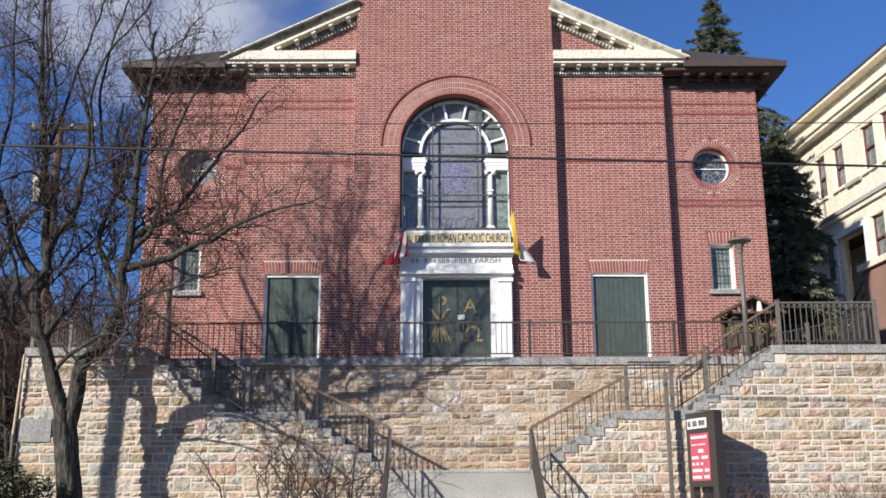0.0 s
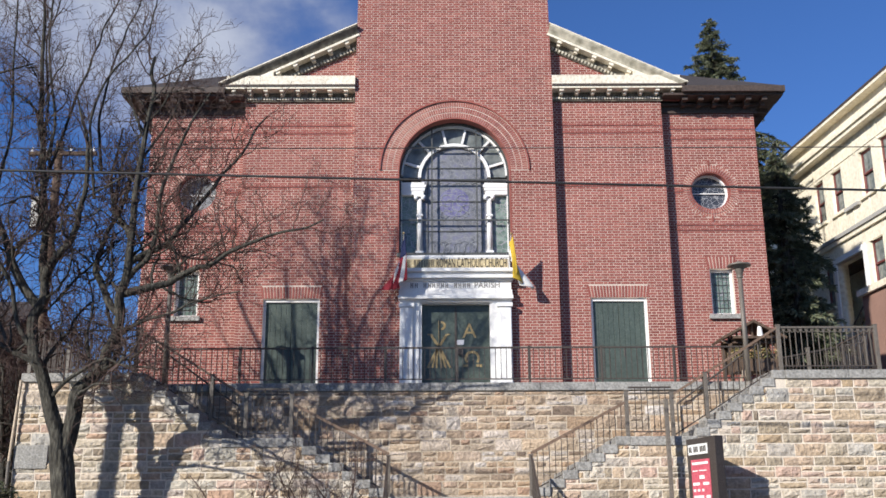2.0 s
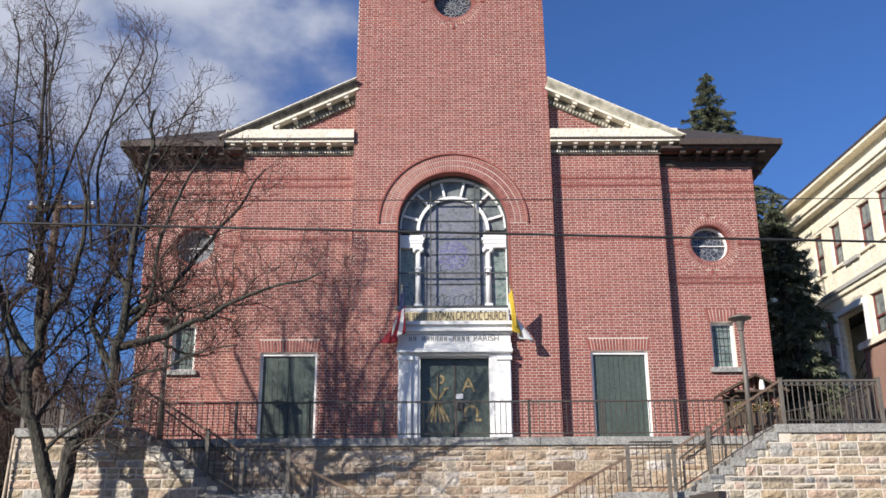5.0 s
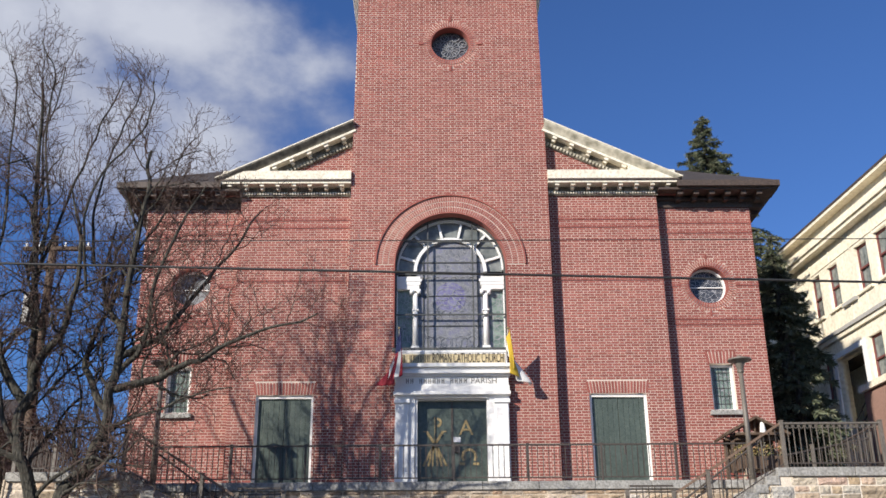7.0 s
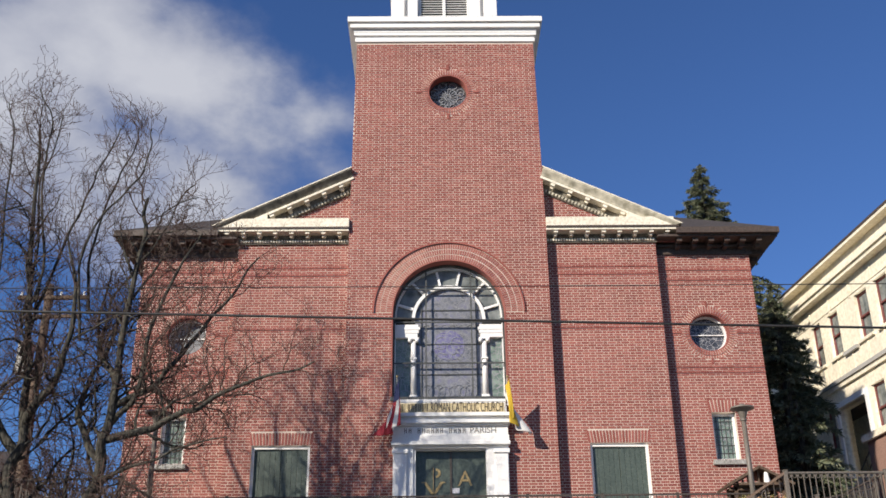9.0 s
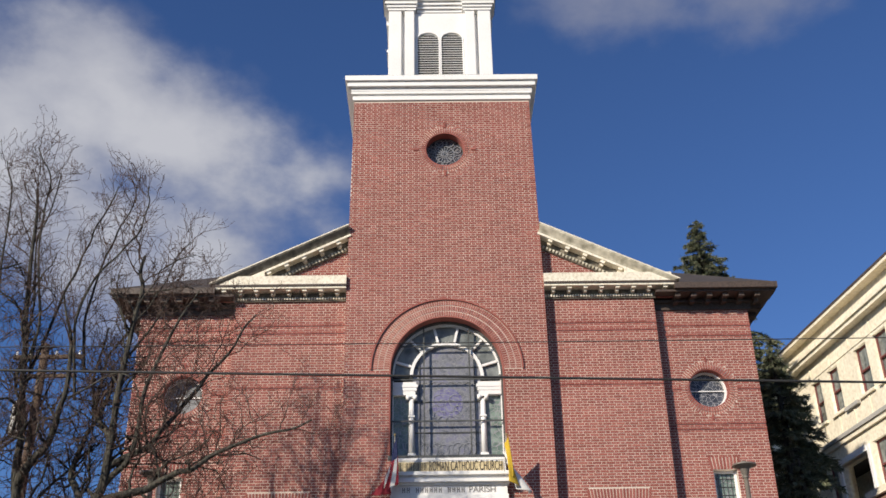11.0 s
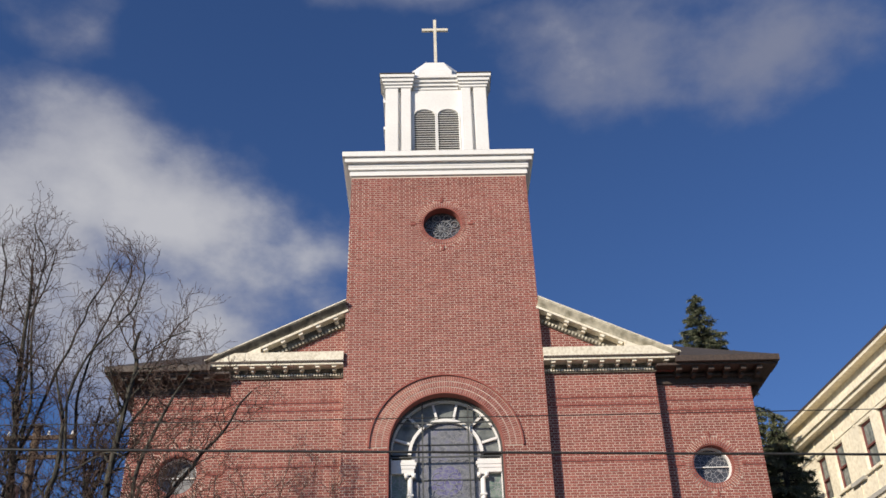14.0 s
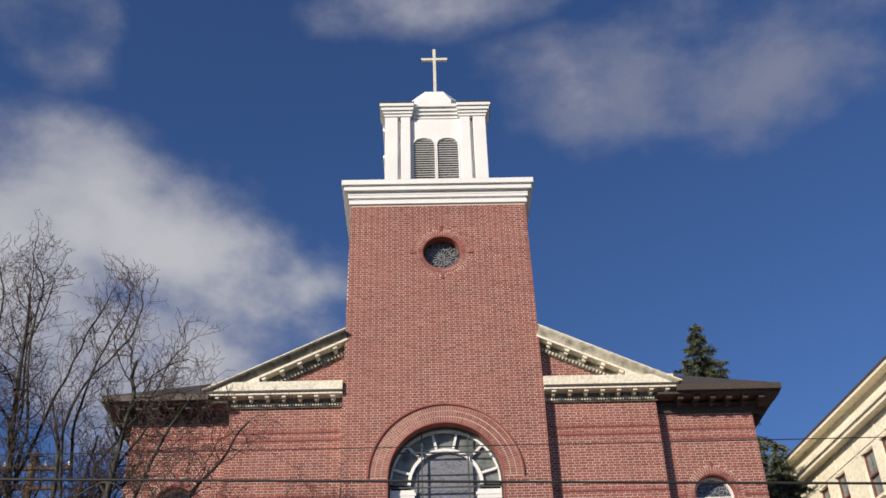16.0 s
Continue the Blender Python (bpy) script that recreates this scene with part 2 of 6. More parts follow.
def bar(bm, a, b, r, sides=8, r2=None):
    """A round bar from a to b."""
    a, b = Vector(a), Vector(b)
    q = (b - a).to_track_quat("Z", "Y").to_matrix()
    rings = []
    for p, rr in ((a, r), (b, r if r2 is None else r2)):
        rings.append([bm.verts.new(p + q @ Vector((rr * math.cos(i * math.tau / sides), rr * math.sin(i * math.tau / sides), 0))) for i in range(sides)])
    for i in range(sides):
        j = (i + 1) % sides
        bm.faces.new((rings[0][i], rings[0][j], rings[1][j], rings[1][i]))
    bm.faces.new(rings[0][::-1])
    bm.faces.new(rings[1])


def flat_bar(bm, a, b, wide, deep):
    """A square-cut bar from a to b, wide across and deep upright."""
    a, b = Vector(a), Vector(b)
    d = (b - a)
    side = Vector((-d.y, d.x, 0)) if abs(d.x) + abs(d.y) > 1e-6 else Vector((1, 0, 0))
    side.normalize()
    up = d.cross(side).normalized()
    v = [bm.verts.new(p + side * sx * wide / 2 + up * sz * deep / 2) for p in (a, b) for sx, sz in ((-1, -1), (1, -1), (1, 1), (-1, 1))]
    for f in ((0, 1, 2, 3), (7, 6, 5, 4), (0, 4, 5, 1), (1, 5, 6, 2), (2, 6, 7, 3), (3, 7, 4, 0)):
        bm.faces.new([v[i] for i in f])


def circle(cx, cz, r, n=48, a0=0.0, a1=math.tau):
    full = abs(a1 - a0 - math.tau) < 1e-6
    return [(cx + r * math.cos(a0 + (a1 - a0) * i / (n if full else n - 1)), cz + r * math.sin(a0 + (a1 - a0) * i / (n if full else n - 1))) for i in range(n)]


def arch(cx, half, z0, spring, n=33):
    return [(cx - half, z0), (cx + half, z0)] + circle(cx, spring, half, n, 0, math.pi)


def slab(outline, holes, y0, y1):
    """An upright slab between y0 and y1 with that outline in x and z, and holes right through it."""
    cu = bpy.data.curves.new("slab", "CURVE")
    cu.dimensions, cu.fill_mode, cu.extrude = "2D", "BOTH", (y1 - y0) / 2
    for loop in (outline, *holes):
        sp = cu.splines.new("POLY")
        sp.points.add(len(loop) - 1)
        for p, (x, z) in zip(sp.points, loop):
            p.co = (x, z, 0, 1)
        sp.use_cyclic_u = True
    ob = bpy.data.objects.new("slab", cu)
    scene.collection.objects.link(ob)
    mesh = bpy.data.meshes.new_from_object(ob.evaluated_get(bpy.context.evaluated_depsgraph_get()))
    bm = bmesh.new()
    bm.from_mesh(mesh)
    bpy.data.objects.remove(ob)
    bpy.data.curves.remove(cu)
    bpy.data.meshes.remove(mesh)
    bmesh.ops.transform(bm, matrix=Matrix(((1, 0, 0, 0), (0, 0, -1, (y0 + y1) / 2), (0, 1, 0, 0), (0, 0, 0, 1))), verts=bm.verts[:])
    bmesh.ops.remove_doubles(bm, verts=bm.verts[:], dist=1e-5)
    bmesh.ops.recalc_face_normals(bm, faces=bm.faces[:])
    return bm


def ring(cx, cz, r0, r1, y0, y1, a0=0.0, a1=math.tau, n=48):
    """A flat ring or arc standing upright."""
    bm = bmesh.new()
    full = abs(a1 - a0 - math.tau) < 1e-6
    rows = []
    for x, z in circle(0, 0, 1, n, a0, a1):
        rows.append([bm.verts.new((cx + x * r, y, cz + z * r)) for r, y in ((r0, y0), (r1, y0), (r1, y1), (r0, y1))])
    for i in range(n if full else n - 1):
        p, q = rows[i], rows[(i + 1) % n]
        for k in range(4):
            bm.faces.new((p[k], q[k], q[(k + 1) % 4], p[(k + 1) % 4]))
    if not full:
        bm.faces.new(rows[0])
        bm.faces.new(rows[-1][::-1])
    bmesh.ops.recalc_face_normals(bm, faces=bm.faces[:])
    return bm


def letters(words, size, at, mat, parent, name="lettering", wide=None, lift=0.006):
    """Raised letters on an upright face towards -y, centred on at."""
    cu = bpy.data.curves.new("words", "FONT")
    cu.body, cu.size, cu.extrude, cu.align_x, cu.align_y = words, size, lift, "CENTER", "CENTER"
    ob = bpy.data.objects.new("words", cu)
    scene.collection.objects.link(ob)
    mesh = bpy.data.meshes.new_from_object(ob.evaluated_get(bpy.context.evaluated_depsgraph_get()))
    bpy.data.objects.remove(ob)
    bpy.data.curves.remove(cu)
    xs = [v.co.x for v in mesh.vertices]
    k = wide / (max(xs) - min(xs)) if wide else 1.0
    mid = (max(xs) + min(xs)) / 2
    mesh.transform(Matrix.Translation(at) @ Matrix(((k, 0, 0, -mid * k), (0, 0, -1, 0), (0, 1, 0, 0), (0, 0, 0, 1))))
    mesh.materials.clear()
    mesh.materials.append(mat)
    return link_part(name, mesh, parent)


# ---- the ground, road and pavement ----
TERRACE, LANDING, LOW = 4.91, 3.55, 2.36      # floor heights of the terrace, the half landings and the foot of the stairs
FRONT, BACK = -3.95, -2.3                     # faces of the outer stair wall and of the retaining wall
tagged(part("ground", boxes((-400, 400, -400, 900, -0.6, -0.02)), GROUND), "winter ground of earth and dry grass", "ground", kind="structure")
tagged(part("road", boxes((-120, 120, -22.5, -11.5, -0.02, 0.004)), ASPHALT), "asphalt street in front of the church", "road", kind="structure")
tagged(part("pavement", boxes((-120, 120, -11.5, -8.3, -0.02, 0.13)), CONCRETE), "concrete pavement with a kerb beside the street", "pavement", kind="structure")
tagged(part("pavement_far", boxes((-120, 120, -30, -22.5, -0.02, 0.13)), CONCRETE), "concrete pavement across the street", "pavement", kind="structure")
tagged(part("terrace_floor", boxes((-9.1, 40, BACK + 0.4, 0.6, 4.3, TERRACE - 0.004), (6.85, 40, FRONT + 0.4, BACK + 0.4, 4.3, TERRACE - 0.004), (-9.1, -6.85, FRONT + 0.4, BACK + 0.4, 4.3, TERRACE - 0.004), (8.1, 40, 0.6, 60, 4.3, TERRACE - 0.06)), CONCRETE), "paved terrace in front of the church doors", "terrace", kind="structure")

# unseen plain blocks across the road, behind the eye, added to cut low sky light
SKY_BLOCKS = material("plain_sky_block", ((0.2, 0.14, 0.11), (0.32, 0.26, 0.21)), 0.85, 8, 0.4, 0.2)
for k, (x0, x1, h) in enumerate(((-62, -44, 9.5), (-42, -27, 8.0), (-25, -8, 10.0), (-6, 9, 8.5), (11, 30, 9.5), (32, 56, 8.5))):
    tagged(part("wall_street_%d" % (k + 1), boxes((x0, x1, -48, -38, -0.1, h)), SKY_BLOCKS), "unseen plain block across the street, added to cut low sky light", "wall", kind="structure")

# ---- the church ----
HALF, TOWER_Y, BAY_Y, PAV_Y = 2.59, -0.56, -0.28, 0.0
BAY_X, SIDE_X, EAVE_Z = 5.5, 8.03, 12.55
COURSE, LONG, SHORT, JOINT, GAP = 0.0705, 0.204, 0.097, 0.0155, 0.0175
church = thing("church", (0, 0, TERRACE), "red brick church with a square front tower and white belfry", "church")


def brickwork(name, rows, spans, y, proud, parent):
    """Bricks laid in alternating long and short, each a block of its own in one joined mesh. spans(z) gives the free lengths of a course."""
    verts, faces = [], []
    rng = random.Random(name + str(round(spans(rows[0])[0][0], 1)))
    for k, z in enumerate(rows):
        z0, z1 = z + JOINT / 2, z + COURSE - JOINT / 2
        for a, b in spans(z + COURSE / 2):
            bond = LONG + SHORT + 2 * GAP
            shift = bond / 2 if k % 2 else 0.0
            x, i = shift + bond * math.floor((a - shift) / bond), 0
            while x < b:
                w = LONG if i % 2 == 0 else SHORT
                p, q = max(x, a + 0.002), min(x + w, b - 0.002)
                if b - q < 0.055:
                    q = b - 0.002
                if p - a < 0.002 + GAP:
                    p = a + 0.002
                if q - p > 0.02:
                    f = y - 0.007 - proud(z) + rng.uniform(-0.002, 0.002)
                    o = len(verts)
                    verts += [(p, f, z0), (q, f, z0), (q, f, z1), (p, f, z1), (p, y + 0.03, z0), (q, y + 0.03, z0), (q, y + 0.03, z1), (p, y + 0.03, z1)]
                    faces += [(o, o + 1, o + 2, o + 3), (o + 1, o + 5, o + 6, o + 2), (o + 4, o, o + 3, o + 7), (o + 3, o + 2, o + 6, o + 7), (o + 4, o + 5, o + 1, o)]
                x = max(x + w, q) + GAP
                i += 1
    mesh = bpy.data.meshes.new(name)
    mesh.from_pydata(verts, [], faces)
    mesh.materials.append(BRICK)
    ob = link_part(name, mesh, parent, "courses of red brick in pale mortar")
    ob["kind"] = "stuff"
    return ob


def cut(spans, a, b):
    out = []
    for p, q in spans:
        if b <= p or a >= q:
            out.append((p, q))
        else:
            if a > p:
                out.append((p, a))
            if b < q:
                out.append((b, q))
    return out


def disc_cut(spans, z, cx, cz, r):
    d = r * r - (z - cz) ** 2
    return cut(spans, cx - math.sqrt(d), cx + math.sqrt(d)) if d > 0 else spans


def voussoirs(parent, cx, cz, r0, r1, y, n, a0=0.0, a1=math.tau, lift=0.02):
    """Bricks on end round an arch or a circle, each on its own."""
    step = (a1 - a0) / n
    w = (r0 + r1) / 2 * step - (0.018 if r1 - r0 > 0.12 else 0.023)
    mesh = bpy.data.meshes.new("arch_brick")
    bm = bmesh.new()
    k = (r1 - r0) * step / 2
    v = [bm.verts.new(p) for p in ((-w / 2 + k / 2, -lift, 0), (w / 2 - k / 2, -lift, 0), (w / 2 + k / 2, -lift, r1 - r0), (-w / 2 - k / 2, -lift, r1 - r0), (-w / 2 + k / 2, 0.03, 0), (w / 2 - k / 2, 0.03, 0), (w / 2 + k / 2, 0.03, r1 - r0), (-w / 2 - k / 2, 0.03, r1 - r0))]
    for f in ((0, 1, 2, 3), (1, 5, 6, 2), (4, 0, 3, 7), (3, 2, 6, 7), (4, 5, 1, 0)):
        bm.faces.new([v[i] for i in f])
    bm.to_mesh(mesh)
    bm.free()
    mesh.materials.append(ARCHBRICK)
    for i in range(n):
        a = a0 + (i + 0.5) * step
        ob = link_part("brick", mesh, parent)
        ob.matrix_basis = Matrix.Translation((cx + r0 * math.cos(a), y, cz + r0 * math.sin(a))) @ Matrix.Rotation(math.pi / 2 - a, 4, "Y")


def soldiers(parent, x0, x1, z0, z1, y):
    """A flat arch of upright bricks that splay a little."""
    n = round((x1 - x0) / 0.076)
    w = (x1 - x0) / n
    mesh = bpy.data.meshes.new("soldier_brick")
    bm = bmesh.new()
    add_box(bm, -w / 2 + 0.0105, w / 2 - 0.0105, -0.011, 0.03, 0, z1 - z0)
    bm.to_mesh(mesh)
    bm.free()
    mesh.materials.append(BRICK_ONE)
    for i in range(n):
        x = x0 + (i + 0.5) * w
        ob = link_part("brick", mesh, parent)
        ob.matrix_basis = Matrix.Translation((x, y, z0)) @ Matrix.Rotation((x - (x0 + x1) / 2) / (x1 - x0) * 0.3, 4, "Y")


def courses(z0, z1):
    return [z0 + COURSE * i for i in range(int((z1 - z0) / COURSE))]


def banded(*bands):
    return lambda z: 0.015 if any(b - COURSE * 0.5 <= z < b + COURSE * 0.5 for b in bands) else 0.0


# the tower front, with its great window, doorway and round window
WIN_H, WIN_Z, SPRING = 1.45, 8.38, 10.65
OCT = (0.06, 17.21, 0.56)
RING = 0.45


def tower_half(z):
    """The tower draws in a little above the gables."""
    return HALF - 0.0125 * max(0.0, z - 13.2)


NECK = tower_half(18.9)
tower = part("tower_wall", slab([(-HALF, 4.4), (HALF, 4.4), (HALF, 13.2), (NECK, 18.9), (-NECK, 18.9), (-HALF, 13.2)], [arch(0, WIN_H, WIN_Z, SPRING), [(-0.9, 4.92), (0.9, 4.92), (0.9, 7.2), (-0.9, 7.2)], circle(*OCT)], TOWER_Y, TOWER_Y + 0.5), MORTAR, church, "pale mortar behind the tower's brick face")


def tower_spans(z):
    s = [(-tower_half(z), tower_half(z))]
    if z < 7.2:
        s = cut(s, -1.2, 1.2)
    elif z < WIN_Z:
        s = cut(s, -1.3, 1.3)
    elif z < SPRING:
        s = cut(s, -WIN_H, WIN_H)
    else:
        s = disc_cut(s, z, 0, SPRING, WIN_H + RING + 0.01)
    return disc_cut(s, z, OCT[0], OCT[1], OCT[2] + 0.205)


brickwork("tower_brick", courses(4.5, 18.88), tower_spans, TOWER_Y, lambda z: 0.0, church)
for i in range(3):
    voussoirs(tower, 0, SPRING, WIN_H + 0.005 + 0.15 * i, WIN_H + 0.132 + 0.15 * i, TOWER_Y, 78 + 8 * i, 0, math.pi, 0.012)
part("arch_moulding", ring(0, SPRING, WIN_H + RING, WIN_H + RING + 0.04, TOWER_Y - 0.05, TOWER_Y + 0.02, 0, math.pi), BRICK_ONE, tower)
voussoirs(tower, OCT[0], OCT[1], OCT[2], OCT[2] + 0.105, TOWER_Y, 56, 0, math.tau, 0.02)
voussoirs(tower, OCT[0], OCT[1], OCT[2] + 0.115, OCT[2] + 0.2, TOWER_Y, 64, 0, math.tau, 0.012)
for a in range(4):
    c, s = math.cos(a * math.pi / 2), math.sin(a * math.pi / 2)
    px, pz = OCT[0] + c * (OCT[2] + 0.24), OCT[1] + s * (OCT[2] + 0.24)
    part("key_brick", box(px - 0.035 - 0.04 * abs(c), px + 0.035 + 0.04 * abs(c), TOWER_Y - 0.03, TOWER_Y + 0.02, pz - 0.035 - 0.05 * abs(s), pz + 0.035 + 0.05 * abs(s), 0.006), BRICK_ONE, tower)
for sx in (-1, 1):
    part("tower_side_wall", slab([(sx * HALF, 4.4), (sx * HALF, 13.2), (sx * NECK, 18.9), (sx * (NECK - 0.4), 18.9), (sx * (HALF - 0.45), 4.4)], [], TOWER_Y + 0.5, 4.6), BRICK_ONE, church)
part("tower_back_wall", boxes((-NECK, NECK, 4.6, 5.0, 12, 18.9)), BRICK_ONE, church)
part("tower_floor", boxes((-2.1, 2.1, TOWER_Y + 0.5, 4.6, 8.0, 8.2)), DARK, church)
part("dark_room", boxes((-2.1, 2.1, 3.0, 3.1, 4.9, 18.8)), DARK, church)

# side bays and end pavilions
for sx in (-1, 1):
    x0, x1 = sx * HALF, sx * BAY_X
    top = lambda x: 13.03 + (6.12 - abs(x)) * 0.478 - 0.3
    bay = part("bay_wall", slab([(x0, 4.4), (x1, 4.4), (x1, 12.7), (x0, top(HALF))], [[(sx * 3.4, 4.92), (sx * 4.82, 4.92), (sx * 4.82, 7.33), (sx * 3.4, 7.33)]], BAY_Y, BAY_Y + 0.45), MORTAR, church, "pale mortar behind brick")

    def bay_spans(z, sx=sx):
        lim = BAY_X if z < 12.7 else 6.12 - (z + 0.3 - 13.03) / 0.478
        s = [(HALF, lim)] if lim > HALF else []
        if z < 7.33:
            s = cut(s, 3.4, 4.82)
        elif z < 7.33 + 0.31:
            s = cut(s, 3.36, 4.86)
        return s if sx > 0 else [(-b, -a) for a, b in s][::-1]

    brickwork("bay_brick", courses(4.5, 14.5), lambda z: bay_spans(z) or [(50, 50.001)], BAY_Y, banded(11.96, 11.75, 10.25), church)
    soldiers(bay, *sorted((sx * 3.36, sx * 4.86)), 7.335, 7.635, BAY_Y)
    part("bay_return", boxes((x1, x1 - sx * 0.3, BAY_Y + 0.45, 0.5, 4.4, 12.7)), BRICK_ONE, church)
    wx0, wx1 = (6.53, 7.13)
    oc = (sx * 6.72, 10.25, 0.53)
    pav = part("pavilion_wall", slab([(sx * BAY_X, 4.4), (sx * SIDE_X, 4.4), (sx * SIDE_X, EAVE_Z + 0.2), (sx * BAY_X, EAVE_Z + 0.2)], [[(sx * wx0, 6.94), (sx * wx1, 6.94), (sx * wx1, 8.14), (sx * wx0, 8.14)], circle(*oc)], PAV_Y, PAV_Y + 0.45), MORTAR, church, "pale mortar behind brick")

    def pav_spans(z, sx=sx):
        s = [(BAY_X, SIDE_X)]
        if 6.94 < z < 8.14:
            s = cut(s, wx0, wx1)
        elif 8.14 < z < 8.14 + 0.32:
            s = cut(s, wx0 - 0.06, wx1 + 0.06)
        s = disc_cut(s, z, 6.72, oc[1], oc[2] + 0.2)
        return s if sx > 0 else [(-b, -a) for a, b in s][::-1]

    brickwork("pavilion_brick", courses(4.5, EAVE_Z + 0.1), pav_spans, PAV_Y, banded(11.98, 11.72, 10.22, 9.27, 9.13), church)
    soldiers(pav, *sorted((sx * (wx0 - 0.06), sx * (wx1 + 0.06))), 8.145, 8.455, PAV_Y)
    voussoirs(pav, oc[0], oc[1], oc[2], oc[2] + 0.105, PAV_Y, 54, 0, math.tau, 0.02)
    voussoirs(pav, oc[0], oc[1], oc[2] + 0.115, oc[2] + 0.195, PAV_Y, 62, 0, math.tau, 0.012)
    for a in range(4):
        c, s = math.cos(a * math.pi / 2), math.sin(a * math.pi / 2)
        px, pz = oc[0] + c * (oc[2] + 0.24), oc[1] + s * (oc[2] + 0.24)
        part("key_brick", box(px - 0.03 - 0.03 * abs(c), px + 0.03 + 0.03 * abs(c), PAV_Y - 0.022, PAV_Y + 0.02, pz - 0.03 - 0.04 * abs(s), pz + 0.03 + 0.04 * abs(s), 0.005), BRICK_ONE, pav)
    part("side_wall", boxes((sx * SIDE_X, sx * (SIDE_X - 0.4), PAV_Y + 0.45, 24, 4.4, EAVE_Z + 0.2)), BRICK_ONE, church)
part("back_wall", boxes((-SIDE_X, SIDE_X, 24, 24.4, 4.4, EAVE_Z + 0.2)), BRICK_ONE, church)
for sx in (-1, 1):
    part("dark_room", boxes((sx * 2.6, sx * (SIDE_X - 0.4), 1.4, 1.5, 4.4, 12.6)), DARK, church)


# ---- roofs and cornices ----
def sheet(name, pts, thick, mat, parent, label=""):
    """A roof plane with a thickness."""
    bm = bmesh.new()
    lo = [bm.verts.new((x, y, z - thick)) for x, y, z in pts]
    hi = [bm.verts.new(p) for p in pts]
    bm.faces.new(lo[::-1])
    bm.faces.new(hi)
    for i in range(len(pts)):
        j = (i + 1) % len(pts)
        bm.faces.new((lo[i], lo[j], hi[j], hi[i]))
    bmesh.ops.recalc_face_normals(bm, faces=bm.faces[:])
    return part(name, bm, mat, parent, label)


OVER = 0.64
for sx in (-1, 1):
    e = SIDE_X + OVER
    sheet("roof", [(sx * 5.7, -OVER, 12.95), (sx * e, -OVER, 12.95), (sx * 6.0, 2.03, 14.6), (sx * 5.7, 2.03, 14.6)], 0.06, SLATE, church, "dark shingled hip roof")
    sheet("roof", [(sx * e, -OVER, 12.954), (sx * e, 24.6, 12.954), (sx * 2.6, 24.6, 15.3), (sx * 4.0, 2.03, 15.3), (sx * 6.0, 2.03, 14.604)], 0.06, SLATE, church, "dark shingled roof slope")
    sheet("roof", [(sx * 6.1, -0.7, 13.07), (sx * 6.1, 5, 13.07), (sx * 2.6, 5, 14.743), (sx * 2.6, -0.7, 14.743)], 0.03, SLATE, church, "weathered edge of the gable roof")
    # pavilion eave: gutter, soffit, frieze and brackets
    part("gutter", boxes((sx * 6.0, sx * (e + 0.03), -OVER - 0.05, -OVER + 0.06, 12.78, 12.94), (sx * (e + 0.03), sx * (e - 0.08), -OVER + 0.06, 24.6, 12.78, 12.94)), BROWN, church, "dark brown gutter board")
    part("soffit", boxes((sx * 5.52, sx * e, -OVER + 0.06, 0.0, 12.72, 12.78), (sx * SIDE_X, sx * (e - 0.08), 0.0, 24.6, 12.72, 12.78)), BROWN, church, "brown boarded soffit")
    part("frieze", boxes((sx * 5.52, sx * (SIDE_X + 0.07), -0.06, -0.012, 12.42, 12.72)), BROWN, church, "dark brown frieze board")
    part("bed_moulding", boxes((sx * 5.52, sx * (SIDE_X + 0.14), -0.16, -0.08, 12.6, 12.66)), BROWN, church)
    for i in range(6):
        x = sx * (6.1 + i * 0.42)
        part("bracket", boxes((x - 0.07, x + 0.07, -0.5, -0.08, 12.62, 12.72), (x - 0.055, x + 0.055, -0.3, -0.08, 12.54, 12.62)), BROWN, church)
    for i in range(12):
        y = 0.4 + i * 0.5
        x = sx * (SIDE_X + 0.08)
        part("bracket", boxes((x, x + sx * 0.42, y - 0.07, y + 0.07, 12.6, 12.72)), BROWN, church)
    # flat cornice of the gable
    a = sx * (HALF + 0.004)
    part("cornice", boxes((a, sx * 6.07, -0.68, BAY_Y - 0.012, 12.96, 13.01)), BROWN, church, "dark gutter line of the cornice")
    part("cornice", boxes((a, sx * 6.03, -0.65, BAY_Y - 0.012, 12.9, 12.96)), CREAM, church, "cream corona of the cornice")
    part("cornice_fascia", boxes((a, sx * 5.96, -0.66, -0.4, 13.01, 13.26)), CREAM, church, "cream painted cornice fascia")
    part("frieze", boxes((a, sx * 5.54, -0.34, BAY_Y - 0.012, 12.66, 12.9)), OLIVE_DARK, church, "dark olive-brown frieze board")
    n = 40
    for i in range(n):
        x = sx * (HALF + 0.06 + i * (BAY_X - HALF - 0.05) / n)
        part("dentil", boxes((x - 0.02, x + 0.02, -0.385, -0.34, 12.7, 12.76)), CREAM, church)
    for i in range(8):
        x = sx * (HALF + 0.25 + i * 0.42)
        part("modillion", boxes((x - 0.055, x + 0.055, -0.61, -0.34, 12.84, 12.9), (x - 0.04, x + 0.04, -0.5, -0.34, 12.79, 12.84)), CREAM, church)
    # raking cornice
    slope = math.atan(0.478)
    base = Matrix.Translation((sx * 6.12, 0, 13.03)) @ Matrix.Rotation(sx * slope, 4, "Y") @ Matrix.Diagonal((-sx, 1, 1, 1))
    length = (6.12 - HALF) / math.cos(slope) - 0.02

    def raking(name, mat, *dims, label=""):
        bm = bmesh.new()
        for d in dims:
            add_box(bm, *d, m=base)
        bmesh.ops.recalc_face_normals(bm, faces=bm.faces[:])
        return part(name, bm, mat, church, label)

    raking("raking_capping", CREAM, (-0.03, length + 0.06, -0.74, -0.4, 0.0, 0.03))
